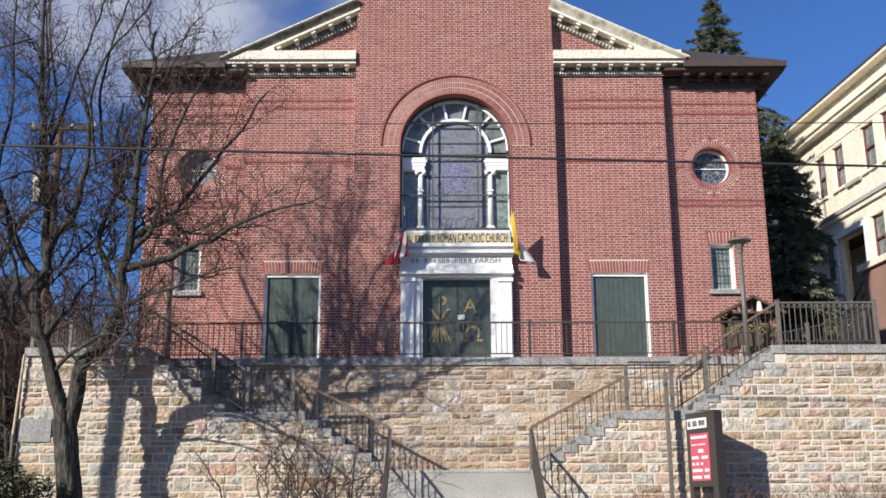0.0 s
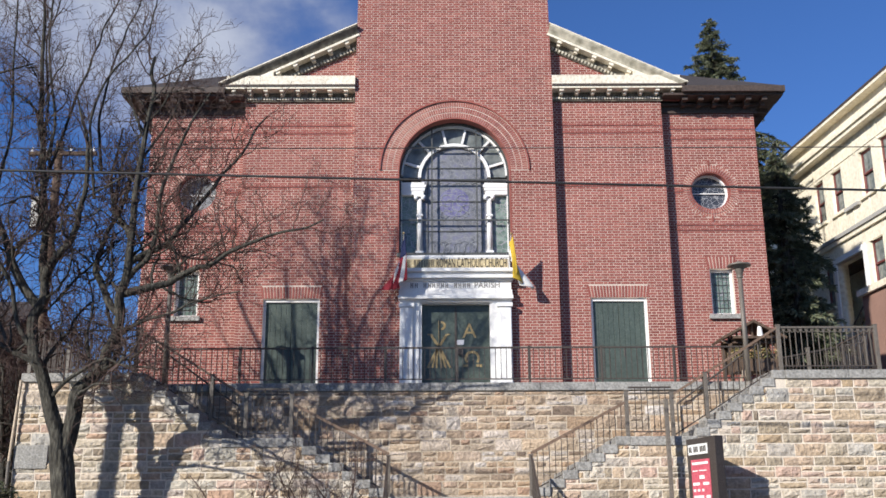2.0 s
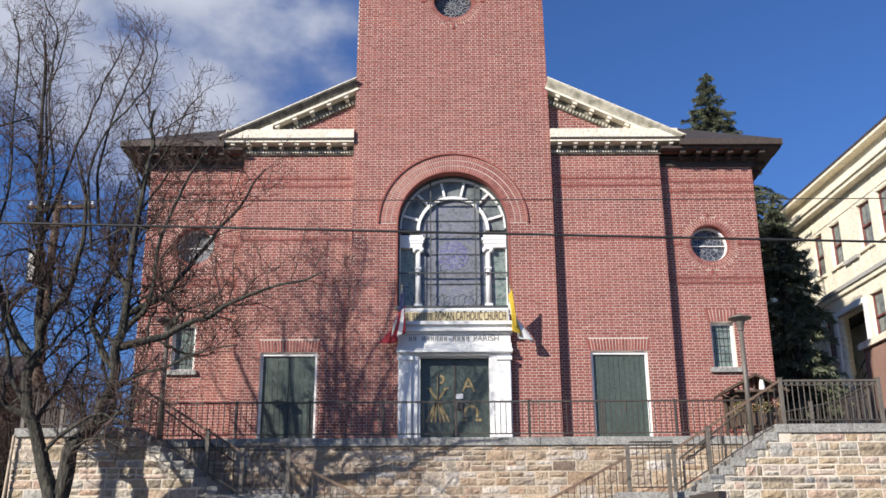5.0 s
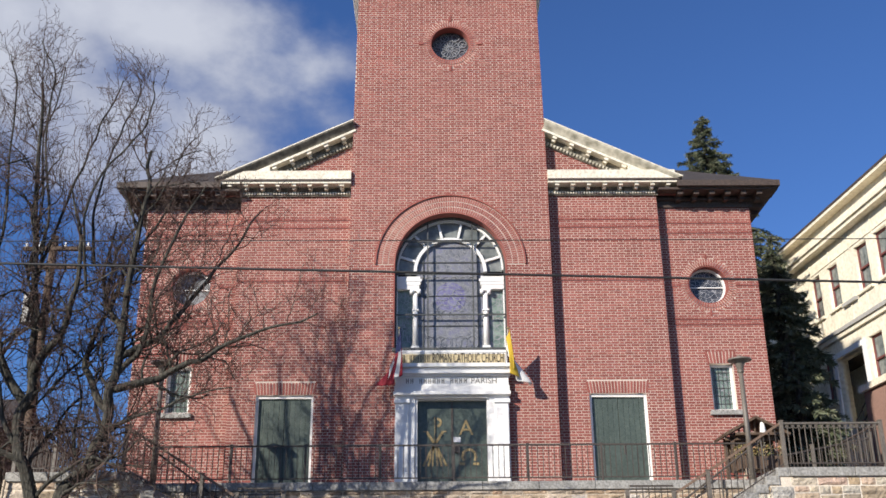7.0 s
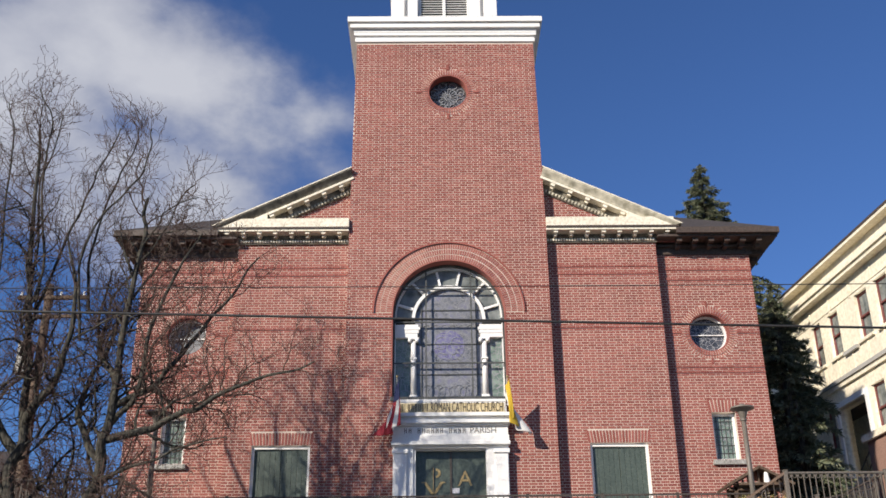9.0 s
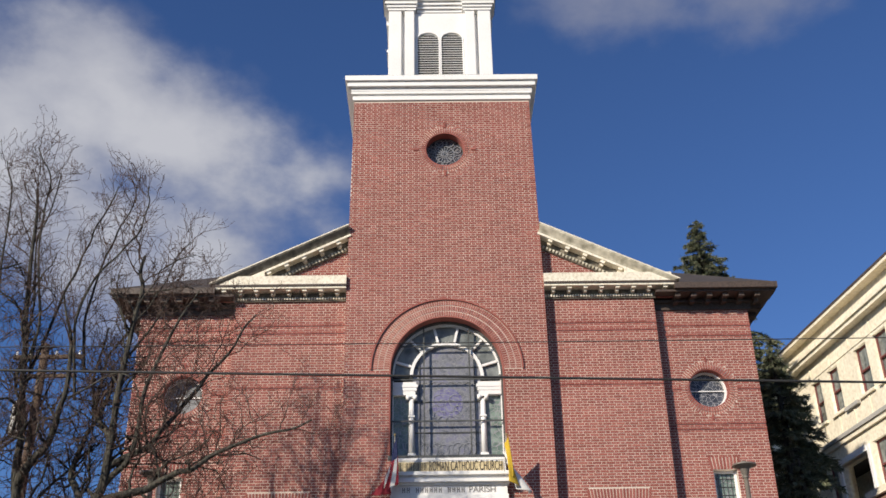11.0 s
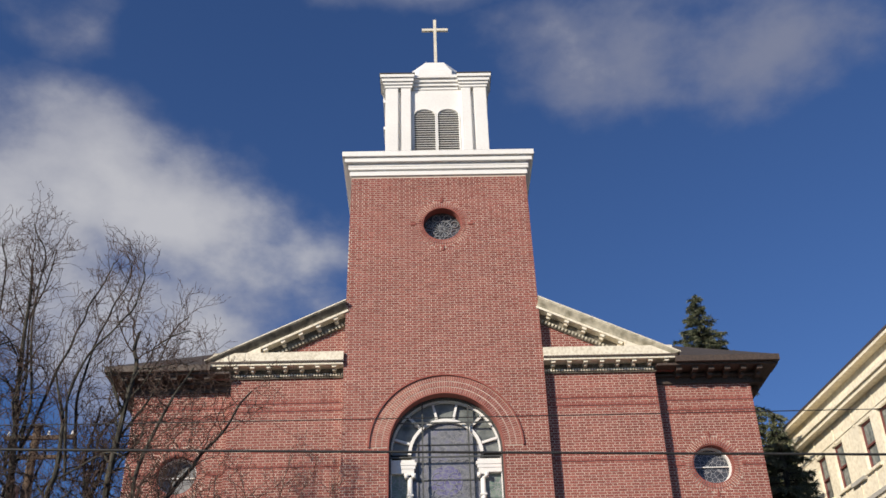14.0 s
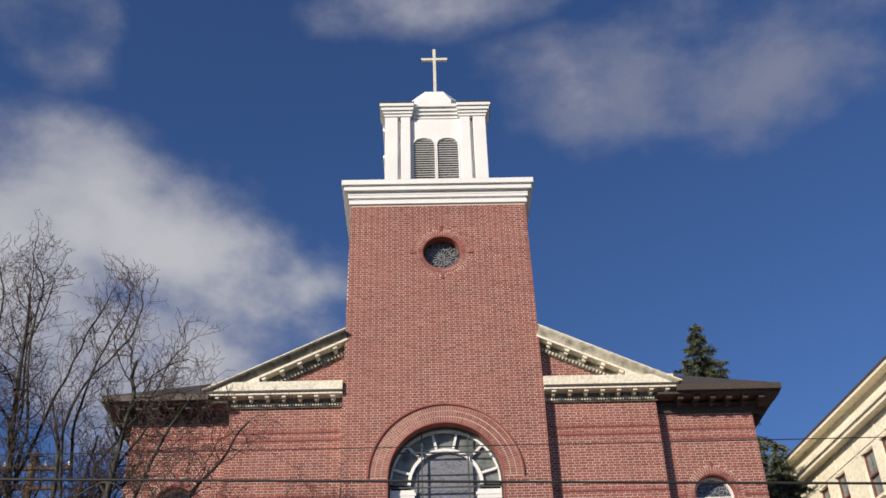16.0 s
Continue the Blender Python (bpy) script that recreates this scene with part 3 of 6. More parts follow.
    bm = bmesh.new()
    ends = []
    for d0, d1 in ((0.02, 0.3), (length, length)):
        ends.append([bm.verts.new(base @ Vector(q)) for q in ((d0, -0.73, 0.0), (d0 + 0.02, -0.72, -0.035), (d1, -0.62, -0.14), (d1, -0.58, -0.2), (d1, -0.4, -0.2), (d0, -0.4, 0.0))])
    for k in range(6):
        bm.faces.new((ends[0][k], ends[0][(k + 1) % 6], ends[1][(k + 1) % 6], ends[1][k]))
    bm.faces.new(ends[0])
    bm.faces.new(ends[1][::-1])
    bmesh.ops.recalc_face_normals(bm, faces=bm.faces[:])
    # lichened cream east; west copy darker, its downward face's shade put into the colour
    part("raking_cornice", bm, DULL if sx > 0 else OLIVE_DARK, church, "raking cornice moulding, lichened to the east, coloured as in shade to the west")
    raking("raking_fascia", CREAM, (0.55, length, -0.6, -0.34, -0.26, -0.2))
    raking("raking_frieze", OLIVE_DARK, (1.0, length, -0.34, BAY_Y - 0.012, -0.52, -0.26))
    for i in range(5):
        d = length - 0.4 - i * 0.5
        raking("modillion", CREAM, (d - 0.06, d + 0.06, -0.57, -0.34, -0.33, -0.26), (d - 0.045, d + 0.045, -0.48, -0.34, -0.38, -0.33))
    for i in range(22):
        d = length - 0.1 - i * 0.095
        raking("dentil", DULL, (d - 0.024, d + 0.024, -0.39, -0.34, -0.5, -0.42))
    # plain boarded corner where the two cornices meet
    part("corner_panel", slab([(sx * 5.82, 13.05), (sx * 4.75, 13.05), (sx * 4.75, 13.05 + 1.07 * 0.478 - 0.17)], [], -0.61, -0.4), CREAM, church, "cream boarded corner of the gable")

# tower cornice
for name, o, z0, z1 in (("tower_frieze", 0.05, 18.88, 19.02), ("tower_frieze", 0.02, 19.02, 19.07), ("tower_frieze", 0.09, 19.07, 19.16), ("tower_cornice", 0.1, 19.16, 19.27), ("tower_cornice", 0.2, 19.27, 19.39), ("tower_cornice", 0.19, 19.39, 19.43), ("tower_cornice", 0.265, 19.43, 19.6)):
    part(name, box(-NECK - o, NECK + o, TOWER_Y - o, 4.9 + o, z0, z1, 0.008), WHITE, church, "white painted tower cornice board")
sheet("tower_roof", [(-NECK - 0.24, TOWER_Y - 0.24, 19.62), (NECK + 0.24, TOWER_Y - 0.24, 19.62), (NECK + 0.24, 4.9, 19.62), (-NECK - 0.24, 4.9, 19.62)], 0.02, SLATE, church)

# ---- belfry ----
BY, BH, BT = 2.03, 1.6, 23.05          # centre, half width and the top of its walls
def louvre_arch(cx, half, z0, spring, rise):
    """An opening with a flat-topped arch."""
    return [(cx - half, z0), (cx + half, z0)] + [(cx + half * math.cos(i * math.pi / 16), spring + rise * math.sin(i * math.pi / 16) ** 0.8) for i in range(17)]


belfry = part("belfry_wall", slab([(-0.8, 19.5), (0.8, 19.5), (0.8, BT), (-0.8, BT)], [louvre_arch(-0.37, 0.33, 20.2, 22.0, 0.27), louvre_arch(0.37, 0.33, 20.2, 22.0, 0.27)], BY - BH + 0.14, BY - BH + 0.24), WHITE, church, "white boarded belfry with louvres")
part("belfry_core", boxes((-1.35, 1.35, BY - BH + 0.45, BY + BH - 0.2, 19.5, BT)), DARK, church)
part("belfry_side", boxes((-1.42, -1.3, BY - BH + 0.2, BY + BH - 0.2, 19.5, BT), (1.3, 1.42, BY - BH + 0.2, BY + BH - 0.2, 19.5, BT)), WHITE, church)
for cx in (-0.37, 0.37):
    part("louvre_frame", slab(louvre_arch(cx, 0.365, 20.15, 22.0, 0.3), [louvre_arch(cx, 0.325, 20.2, 22.0, 0.265)], BY - BH + 0.115, BY - BH + 0.18), WHITE, belfry)
    for i in range(23):
        z = 20.26 + i * 0.09
        half = 0.325 if z < 22.02 else 0.325 * math.sqrt(max(0.03, 1 - ((z - 22.0) / 0.27) ** 2.5))
        bm = bmesh.new()
        add_box(bm, cx - half, cx + half, -0.045, 0.045, -0.014, 0.014, m=Matrix.Translation((0, BY - BH + 0.2, z)) @ Matrix.Rotation(radians(38), 4, "X"))
        part("slat", bm, WHITE, belfry)
for sx in (-1, 1):
    for x0, x1 in ((1.2, 1.6), (0.8, 1.1)):
        for yy, d in ((BY - BH, 0.24), (BY + BH - 0.24, 0.24)):
            part("pilaster", box(sx * x0, sx * x1, yy, yy + d, 19.5, BT, 0.012), WHITE, church)
    part("pilaster_back", boxes((sx * 0.82, sx * 1.58, BY - BH + 0.17, BY - BH + 0.3, 19.5, BT)), WHITE, church)
    part("pilaster", boxes((sx * 1.36, sx * 1.6, BY - BH + 0.5, BY - BH + 0.8, 19.5, BT)), WHITE, church)
    for i, (o, h0, h1) in enumerate(((0.03, 0.0, 0.1), (0.07, 0.1, 0.2), (0.12, 0.2, 0.33), (0.17, 0.33, 0.45))):
        for y0, y1 in ((BY - BH - o, BY - BH + 0.7), (BY + BH - 0.7, BY + BH + o)):
            part("corner_cornice", boxes((sx * (0.76 - o * 0.5), sx * (BH + o), y0, y1, BT + h0, BT + h1 - 0.012)), WHITE, church)
    part("corner_cap", boxes((sx * 0.66, sx * (BH + 0.19), BY - BH - 0.19, BY - BH + 0.8, BT + 0.45, BT + 0.48)), SLATE, church)
    part("flank_cornice", boxes((sx * 1.2, sx * (BH + 0.1), BY - BH + 0.7, BY + BH - 0.7, BT, BT + 0.44)), WHITE, church)
for o, h0, h1 in ((0.03, 0.0, 0.11), (0.07, 0.11, 0.22), (0.11, 0.22, 0.34), (0.16, 0.34, 0.46)):
    part("middle_cornice", boxes((-0.72, 0.72, BY - BH + 0.16 - o * 1.5, BY, BT + h0 + 0.02, BT + h1 + 0.008)), WHITE, church)
bm = bmesh.new()
loops = []
for r, z in ((1.3, BT + 0.38), (1.3, BT + 1.0), (1.24, BT + 1.04), (0.74, BT + 1.83), (0.6, BT + 1.87)):
    loops.append([bm.verts.new((r / math.cos(math.pi / 8) * math.cos(a * math.pi / 4 + math.pi / 8), BY + r / math.cos(math.pi / 8) * math.sin(a * math.pi / 4 + math.pi / 8), z)) for a in range(8)])
for p, q in zip(loops, loops[1:]):
    for i in range(8):
        bm.faces.new((p[i], p[(i + 1) % 8], q[(i + 1) % 8], q[i]))
bm.faces.new(loops[-1])
bmesh.ops.recalc_face_normals(bm, faces=bm.faces[:])
part("belfry_cap", bm, WHITE, church, "white eight-sided belfry cap")
CROSS = material("pale_metal_cross", ((0.6, 0.55, 0.45), (0.72, 0.68, 0.58)), 0.45, 30, 2, 0.1)
part("cross", boxes((0.0, 0.1, BY - 0.05, BY + 0.05, BT + 1.74, 27.52), (-0.41, 0.0, BY - 0.045, BY + 0.045, 27.0, 27.1), (0.1, 0.51, BY - 0.045, BY + 0.045, 27.0, 27.1)), CROSS, church, "pale metal cross on the belfry")


# ---- windows and doors of the church ----
def leaded(name, tints, scale, line=0.06, rough=0.16):
    """Leaded glass: small tinted panes in dark lines, with no glazing modelled in front."""
    m = material(name, tints, rough, 6, 1.4, 0.0, stains=0.5)
    n, l = m.node_tree.nodes, m.node_tree.links
    bsdf = n["Principled BSDF"]
    src = bsdf.inputs["Base Color"].links[0].from_socket
    geo = n.new("ShaderNodeNewGeometry")
    cells = n.new("ShaderNodeTexVoronoi")
    cells.feature = "DISTANCE_TO_EDGE"
    cells.inputs["Scale"].default_value = scale
    l.new(geo.outputs["Position"], cells.inputs["Vector"])
    lead = n.new("ShaderNodeMath")
    lead.operation = "LESS_THAN"
    lead.inputs[1].default_value = line
    l.new(cells.outputs["Distance"], lead.inputs[0])
    mix = n.new("ShaderNodeMix")
    mix.data_type = "RGBA"
    l.new(lead.outputs[0], mix.inputs["Factor"])
    l.new(src, mix.inputs["A"])
    mix.inputs["B"].default_value = (0.26, 0.26, 0.27, 1)
    l.new(mix.outputs["Result"], bsdf.inputs["Base Color"])
    return m


# grey in these tints stands in for sky reflected by the omitted outer glazing
STAINED = leaded("stained_glass", ((0.13, 0.135, 0.15), (0.2, 0.205, 0.225), (0.15, 0.15, 0.21)), 8.0, 0.03)
VIOLET = leaded("violet_stained_glass", ((0.09, 0.085, 0.19), (0.16, 0.15, 0.28), (0.2, 0.2, 0.28)), 10.0, 0.04)
ROUNDGLASS = leaded("dark_leaded_glass", ((0.045, 0.05, 0.06), (0.08, 0.085, 0.1)), 9.0, 0.045)
SIDELIGHT = leaded("green_stained_glass", ((0.1, 0.14, 0.12), (0.2, 0.26, 0.22)), 8.0, 0.045)
PLAINGLASS = material("dull_glazing", ((0.12, 0.135, 0.13), (0.21, 0.225, 0.215)), 0.12, 5, 1.2, 0.0, stains=0.5)
LEAD = material("pale_weathered_lead", ((0.2, 0.21, 0.23), (0.28, 0.29, 0.31)), 0.5, 30, 2, 0.0)
STEEL = material("dark_steel_glazing_bar", ((0.05, 0.052, 0.05), (0.085, 0.088, 0.083)), 0.45, 30, 2, 0.0)

GY = TOWER_Y + 0.34
ORDER = SPRING - 0.17          # height from which the window's columns are set out
great = part("great_window", slab(arch(0, WIN_H - 0.002, WIN_Z, SPRING), [arch(0, WIN_H - 0.07, WIN_Z + 0.08, SPRING)], GY - 0.06, GY + 0.08), STEEL, church, "arched stained glass window with white columns")
part("brick_reveal", ring(0, SPRING, WIN_H - 0.03, WIN_H + 0.001, TOWER_Y - 0.01, GY - 0.06, 0, math.pi), BRICK_ONE, great)
for sx in (-1, 1):
    part("brick_reveal", boxes((sx * (WIN_H - 0.03), sx * (WIN_H + 0.001), TOWER_Y - 0.01, GY - 0.06, WIN_Z, SPRING)), BRICK_ONE, great)
part("window_sill", box(-WIN_H - 0.02, WIN_H + 0.02, TOWER_Y - 0.06, GY, WIN_Z - 0.05, WIN_Z + 0.05, 0.01), STEEL, great, "dark metal sill")
part("stained_pane", slab(arch(0, 0.86, WIN_Z + 0.05, SPRING, 25), [], GY + 0.1, GY + 0.13), STAINED, great, "leaded stained glass in blue, with grey sky reflection in its colour")
for sx in (-1, 1):
    part("side_pane", boxes((sx * 0.96, sx * 1.4, GY + 0.1, GY + 0.13, WIN_Z + 0.05, ORDER - 0.35)), SIDELIGHT, great, "pale green leaded side light")
    x = sx * 0.9
    bm = bmesh.new()
    bar(bm, (x, GY + 0.03, WIN_Z + 0.2), (x, GY + 0.03, ORDER - 0.5), 0.075, 16, 0.062)
    part("column_shaft", bm, WHITE, great, "white turned column", True)
    part("column_base", box(x - 0.1, x + 0.1, GY - 0.06, GY + 0.12, WIN_Z + 0.05, WIN_Z + 0.2, 0.02), WHITE, great)
    part("neck_ring", box(x - 0.085, x + 0.085, GY - 0.05, GY + 0.11, ORDER - 0.98, ORDER - 0.93, 0.015), WHITE, great)
    for k in (-1, 1):
        bm = bmesh.new()
        bar(bm, (x + k * 0.09, GY - 0.06, ORDER - 0.47), (x + k * 0.09, GY + 0.1, ORDER - 0.47), 0.055, 14)
        part("volute", bm, WHITE, great, "", True)
    part("capital", box(x - 0.14, x + 0.14, GY - 0.05, GY + 0.12, ORDER - 0.45, ORDER - 0.4, 0.008), WHITE, great)
    for z0, z1, o in ((-0.4, -0.29, 0.0), (-0.29, -0.2, 0.03), (-0.2, -0.13, 0.06), (-0.13, -0.06, 0.02)):
        part("entablature", boxes((sx * (0.8 - o), sx * 1.37, GY - 0.04 - o * 0.4, GY + 0.12, ORDER + z0, ORDER + z1)), WHITE, great)
    part("inner_jamb", boxes((sx * 1.355, sx * 1.43, GY + 0.0, GY + 0.1, WIN_Z + 0.05, ORDER)), WHITE, great)
part("inner_arch", ring(0, SPRING - 0.08, 0.865, 0.945, GY, GY + 0.12, 0, math.pi), WHITE, great, "white moulded inner arch")
part("outer_arch", ring(0, SPRING - 0.02, 1.34, 1.40, GY + 0.04, GY + 0.12, 0, math.pi), WHITE, great)
part("lunette_pane", ring(0, SPRING - 0.05, 0.95, 1.36, GY + 0.1, GY + 0.13, 0, math.pi), PLAINGLASS, great)
for a in (17, 47, 77, 103, 133, 163):
    c, s = math.cos(radians(a)), math.sin(radians(a))
    bm = bmesh.new()
    flat_bar(bm, (c * 0.95, GY + 0.05, SPRING - 0.06 + s * 0.95), (c * 1.35, GY + 0.05, SPRING - 0.06 + s * 1.35), 0.06, 0.06)
    part("fan_bar", bm, WHITE, great)
for x in (-0.58, 0.58):
    part("glazing_bar", boxes((x - 0.018, x + 0.018, GY - 0.09, GY - 0.06, WIN_Z + 0.05, SPRING + math.sqrt(1.38 ** 2 - x * x))), STEEL, great)
for z in (WIN_Z + 1.0, SPRING - 0.18, SPRING + 0.72):
    half = 1.38 if z < SPRING else math.sqrt(1.38 ** 2 - (z - SPRING) ** 2)
    part("glazing_bar", boxes((-half, half, GY - 0.094, GY - 0.062, z - 0.018, z + 0.018)), STEEL, great)
part("medallion_pane", slab(circle(0, WIN_Z + 1.52, 0.4, 24), [], GY + 0.09, GY + 0.1), VIOLET, great, "violet and blue glass of the middle medallion")
for k in range(5):
    for sx in (-1, 1):
        part("lead_scroll", ring(sx * (0.1 + 0.1 * (k % 3)), WIN_Z + 1.02 + 0.14 * k, 0.15, 0.164, GY + 0.08, GY + 0.092, 0.3 * k, 0.3 * k + 4.2, 18), LEAD, great)
for k in range(4):
    for sx in (-1, 1):
        part("lead_scroll", ring(sx * (0.12 + 0.14 * k), WIN_Z + 0.3 + 0.04 * (k % 2), 0.14, 0.153, GY + 0.085, GY + 0.097, 0.0, math.pi, 14), LEAD, great)
        part("lead_scroll", ring(sx * (0.12 + 0.14 * k), WIN_Z + 0.3, 0.14, 0.153, GY + 0.083, GY + 0.095, math.pi, math.tau, 14), LEAD, great)
for k in range(6):
    part("lead_scroll", ring(-0.55 + 0.22 * k, SPRING - 0.3, 0.1, 0.112, GY + 0.085, GY + 0.097, 0.0, math.pi, 12), LEAD, great)
for z in (WIN_Z + 0.75, WIN_Z + 1.55, SPRING + 0.2):
    part("saddle_bar", boxes((-0.85, 0.85, GY + 0.075, GY + 0.095, z - 0.012, z + 0.012)), STEEL, great)
for x in (-0.7, 0.7):
    part("saddle_bar", boxes((x - 0.012, x + 0.012, GY + 0.07, GY + 0.095, WIN_Z + 0.05, SPRING + 0.4)), STEEL, great)


# pale copy for the west round window: its reflection is put into the tint
ROUND_SHEEN = leaded("leaded_glass_with_sheen", ((0.17, 0.18, 0.18), (0.27, 0.28, 0.28)), 9.0, 0.04)


def round_window(cx, cz, r, y, rose, glass):
    """A round window deep in its wall: the tower's has wheel tracery, the others a white frame and one bar."""
    w = part("round_window", ring(cx, cz, r - 0.05 if rose else r - 0.07, r - 0.002, y + 0.27 if rose else y + 0.2, y + 0.34), STEEL if rose else WHITE, church, "round leaded window in a painted frame")
    part("round_pane", slab(circle(cx, cz, r - 0.05), [], y + 0.3, y + 0.33), glass, w, "leaded glass")
    part("brick_reveal", ring(cx, cz, r - 0.03, r + 0.001, y - 0.01 if rose else y, y + 0.27 if rose else y + 0.2), BRICK_ONE, w)
    if rose:
        for i in range(16):
            a = i * math.tau / 16
            bm = bmesh.new()
            flat_bar(bm, (cx + 0.09 * math.cos(a), y + 0.28, cz + 0.09 * math.sin(a)), (cx + 0.26 * math.cos(a), y + 0.28, cz + 0.26 * math.sin(a)), 0.018, 0.018)
            part("tracery_bar", bm, LEAD, w)
        for rr in (0.035, 0.075, 0.26):
            part("tracery_ring", ring(cx, cz, rr, rr + 0.018, y + 0.27, y + 0.29, n=32), LEAD, w)
        for i in range(8):
            a = (i + 0.5) * math.tau / 8
            part("tracery_lobe", ring(cx + 0.385 * math.cos(a), cz + 0.385 * math.sin(a), 0.1, 0.116, y + 0.27, y + 0.29, n=20), LEAD, w)
    else:
        part("cross_bar", boxes((cx - r + 0.05, cx + r - 0.05, y + 0.25, y + 0.28, cz - 0.012, cz + 0.012)), WHITE, w)


round_window(*OCT, TOWER_Y, True, ROUNDGLASS)
for sx in (-1, 1):
    round_window(sx * 6.72, 10.25, 0.53, PAV_Y, False, ROUNDGLASS if sx > 0 else ROUND_SHEEN)
    x0, x1 = sorted((sx * 6.53, sx * 7.13))
    w = part("side_window", slab([(x0 + 0.002, 6.942), (x1 - 0.002, 6.942), (x1 - 0.002, 8.138), (x0 + 0.002, 8.138)], [[(x0 + 0.06, 7.0), (x1 - 0.06, 7.0), (x1 - 0.06, 8.08), (x0 + 0.06, 8.08)]], PAV_Y + 0.14, PAV_Y + 0.24), WHITE, church, "narrow leaded window in a white frame")
    part("leaded_pane", boxes((x0 + 0.05, x1 - 0.05, PAV_Y + 0.2, PAV_Y + 0.22, 6.99, 8.09)), SIDELIGHT, w, "grey-green leaded glass")
    for i in range(4):
        x = x0 + 0.14 + i * (x1 - x0 - 0.28) / 3
        part("lead_bar", boxes((x - 0.007, x + 0.007, PAV_Y + 0.185, PAV_Y + 0.2, 7.0, 8.08)), STEEL, w)
    for i in range(5):
        z = 7.15 + i * 0.2
        part("lead_bar", boxes((x0 + 0.06, x1 - 0.06, PAV_Y + 0.18, PAV_Y + 0.195, z - 0.007, z + 0.007)), STEEL, w)
    part("window_sill", box(x0 - 0.1, x1 + 0.1, PAV_Y - 0.1, PAV_Y + 0.2, 6.82, 6.938, 0.012), GRANITE, w, "grey stone sill")
    # side doors
    x0, x1 = sorted((sx * 3.4, sx * 4.82))
    d = part("side_door", slab([(x0 + 0.002, 4.922), (x1 - 0.002, 4.922), (x1 - 0.002, 7.328), (x0 + 0.002, 7.328)], [[(x0 + 0.06, 4.93), (x1 - 0.06, 4.93), (x1 - 0.06, 7.26), (x0 + 0.06, 7.26)]], BAY_Y + 0.06, BAY_Y + 0.26), WHITE, church, "dark green double door in a white frame, shut")
    mid = (x0 + x1) / 2
    for k, (p, q) in enumerate(((x0 + 0.06, mid - 0.004), (mid + 0.004, x1 - 0.06))):
        part("door_leaf", box(p, q, BAY_Y + 0.14, BAY_Y + 0.2, 4.93, 7.26, 0.006), GREEN, d, "dark green boarded leaf")
        for j in range(5):
            bx = p + (q - p) * (j + 0.5) / 5
            part("board", box(bx - (q - p) / 10 + 0.004, bx + (q - p) / 10 - 0.004, BAY_Y + 0.128, BAY_Y + 0.142, 4.97, 7.23, 0.003), GREEN, d)
    bm = bmesh.new()
    bar(bm, (mid + 0.09, BAY_Y + 0.1, 5.85), (mid + 0.09, BAY_Y + 0.1, 6.1), 0.013)
    part("door_handle", bm, IRON, d, "dark metal pull handle")

# ---- the main doorway ----
EY = TOWER_Y
entry = part("entrance_surround", slab([(-1.38, 4.92), (-0.9, 4.92), (-0.9, 7.15), (0.9, 7.15), (0.9, 4.92), (1.38, 4.92), (1.38, 7.2), (-1.38, 7.2)], [], EY - 0.14, EY + 0.02), WHITE, church, "white painted doorway with entablature and lettering")
for sx in (-1, 1):
    part("pilaster", box(sx * 1.06, sx * 1.36, EY - 0.22, EY - 0.14, 4.98, 7.0, 0.012), WHITE, entry)
    part("pilaster_base", box(sx * 1.02, sx * 1.4, EY - 0.25, EY - 0.14, 4.93, 5.1, 0.015), WHITE, entry)
    part("pilaster_cap", box(sx * 1.02, sx * 1.4, EY - 0.26, EY - 0.14, 7.0, 7.1, 0.012), WHITE, entry)
    part("door_jamb", boxes((sx * 0.84, sx * 0.9, EY - 0.1, EY + 0.3, 4.93, 7.2)), WHITE, entry)
part("door_head", boxes((-0.84, 0.84, EY - 0.02, EY + 0.3, 7.12, 7.2)), WHITE, entry)
for x, y, z0, z1, m in ((1.42, 0.27, 7.2, 7.29, WHITE), (1.4, 0.22, 7.29, 7.44, WHITE), (1.38, 0.18, 7.44, 7.66, WHITE), (1.42, 0.24, 7.66, 7.71, WHITE), (1.44, 0.33, 7.71, 7.79, WHITE), (1.42, 0.26, 7.79, 7.87, WHITE), (1.46, 0.36, 7.87, 7.96, WHITE), (1.36, 0.2, 7.96, 8.25, WHITE), (1.36, 0.215, 8.25, 8.32, WHITE)):
    part("entablature", box(-x, x, EY - y, EY + 0.02, z0, z1 - 0.003, 0.006), m, entry)
GOLDBAND = material("gold_sign_band", ((0.5, 0.4, 0.22), (0.6, 0.5, 0.3)), 0.5, 20, 2, 0.0)
part("name_band", boxes((-1.3, 1.3, EY - 0.212, EY - 0.2, 7.99, 8.22)), GOLDBAND, entry, "gold ground of the name band")
# the saint's names stand as plain bars, the other words as letters
letters("ROMAN CATHOLIC CHURCH", 0.34, (0.4, EY - 0.214, 8.105), BLACK, entry, wide=1.74)
for i in range(9):
    x = -1.26 + i * 0.086
    if i != 2:
        part("letter_bar", boxes((x - 0.026, x - 0.01, EY - 0.22, EY - 0.212, 8.015, 8.195), (x + 0.01, x + 0.026, EY - 0.22, EY - 0.212, 8.015, 8.195)), BLACK, entry)
CARVED = material("incised_letter", ((0.2, 0.19, 0.18), (0.28, 0.27, 0.25)), 0.7, 20, 2, 0.0)
letters("PARISH", 0.21, (0.78, EY - 0.184, 7.55), CARVED, entry, wide=0.62)
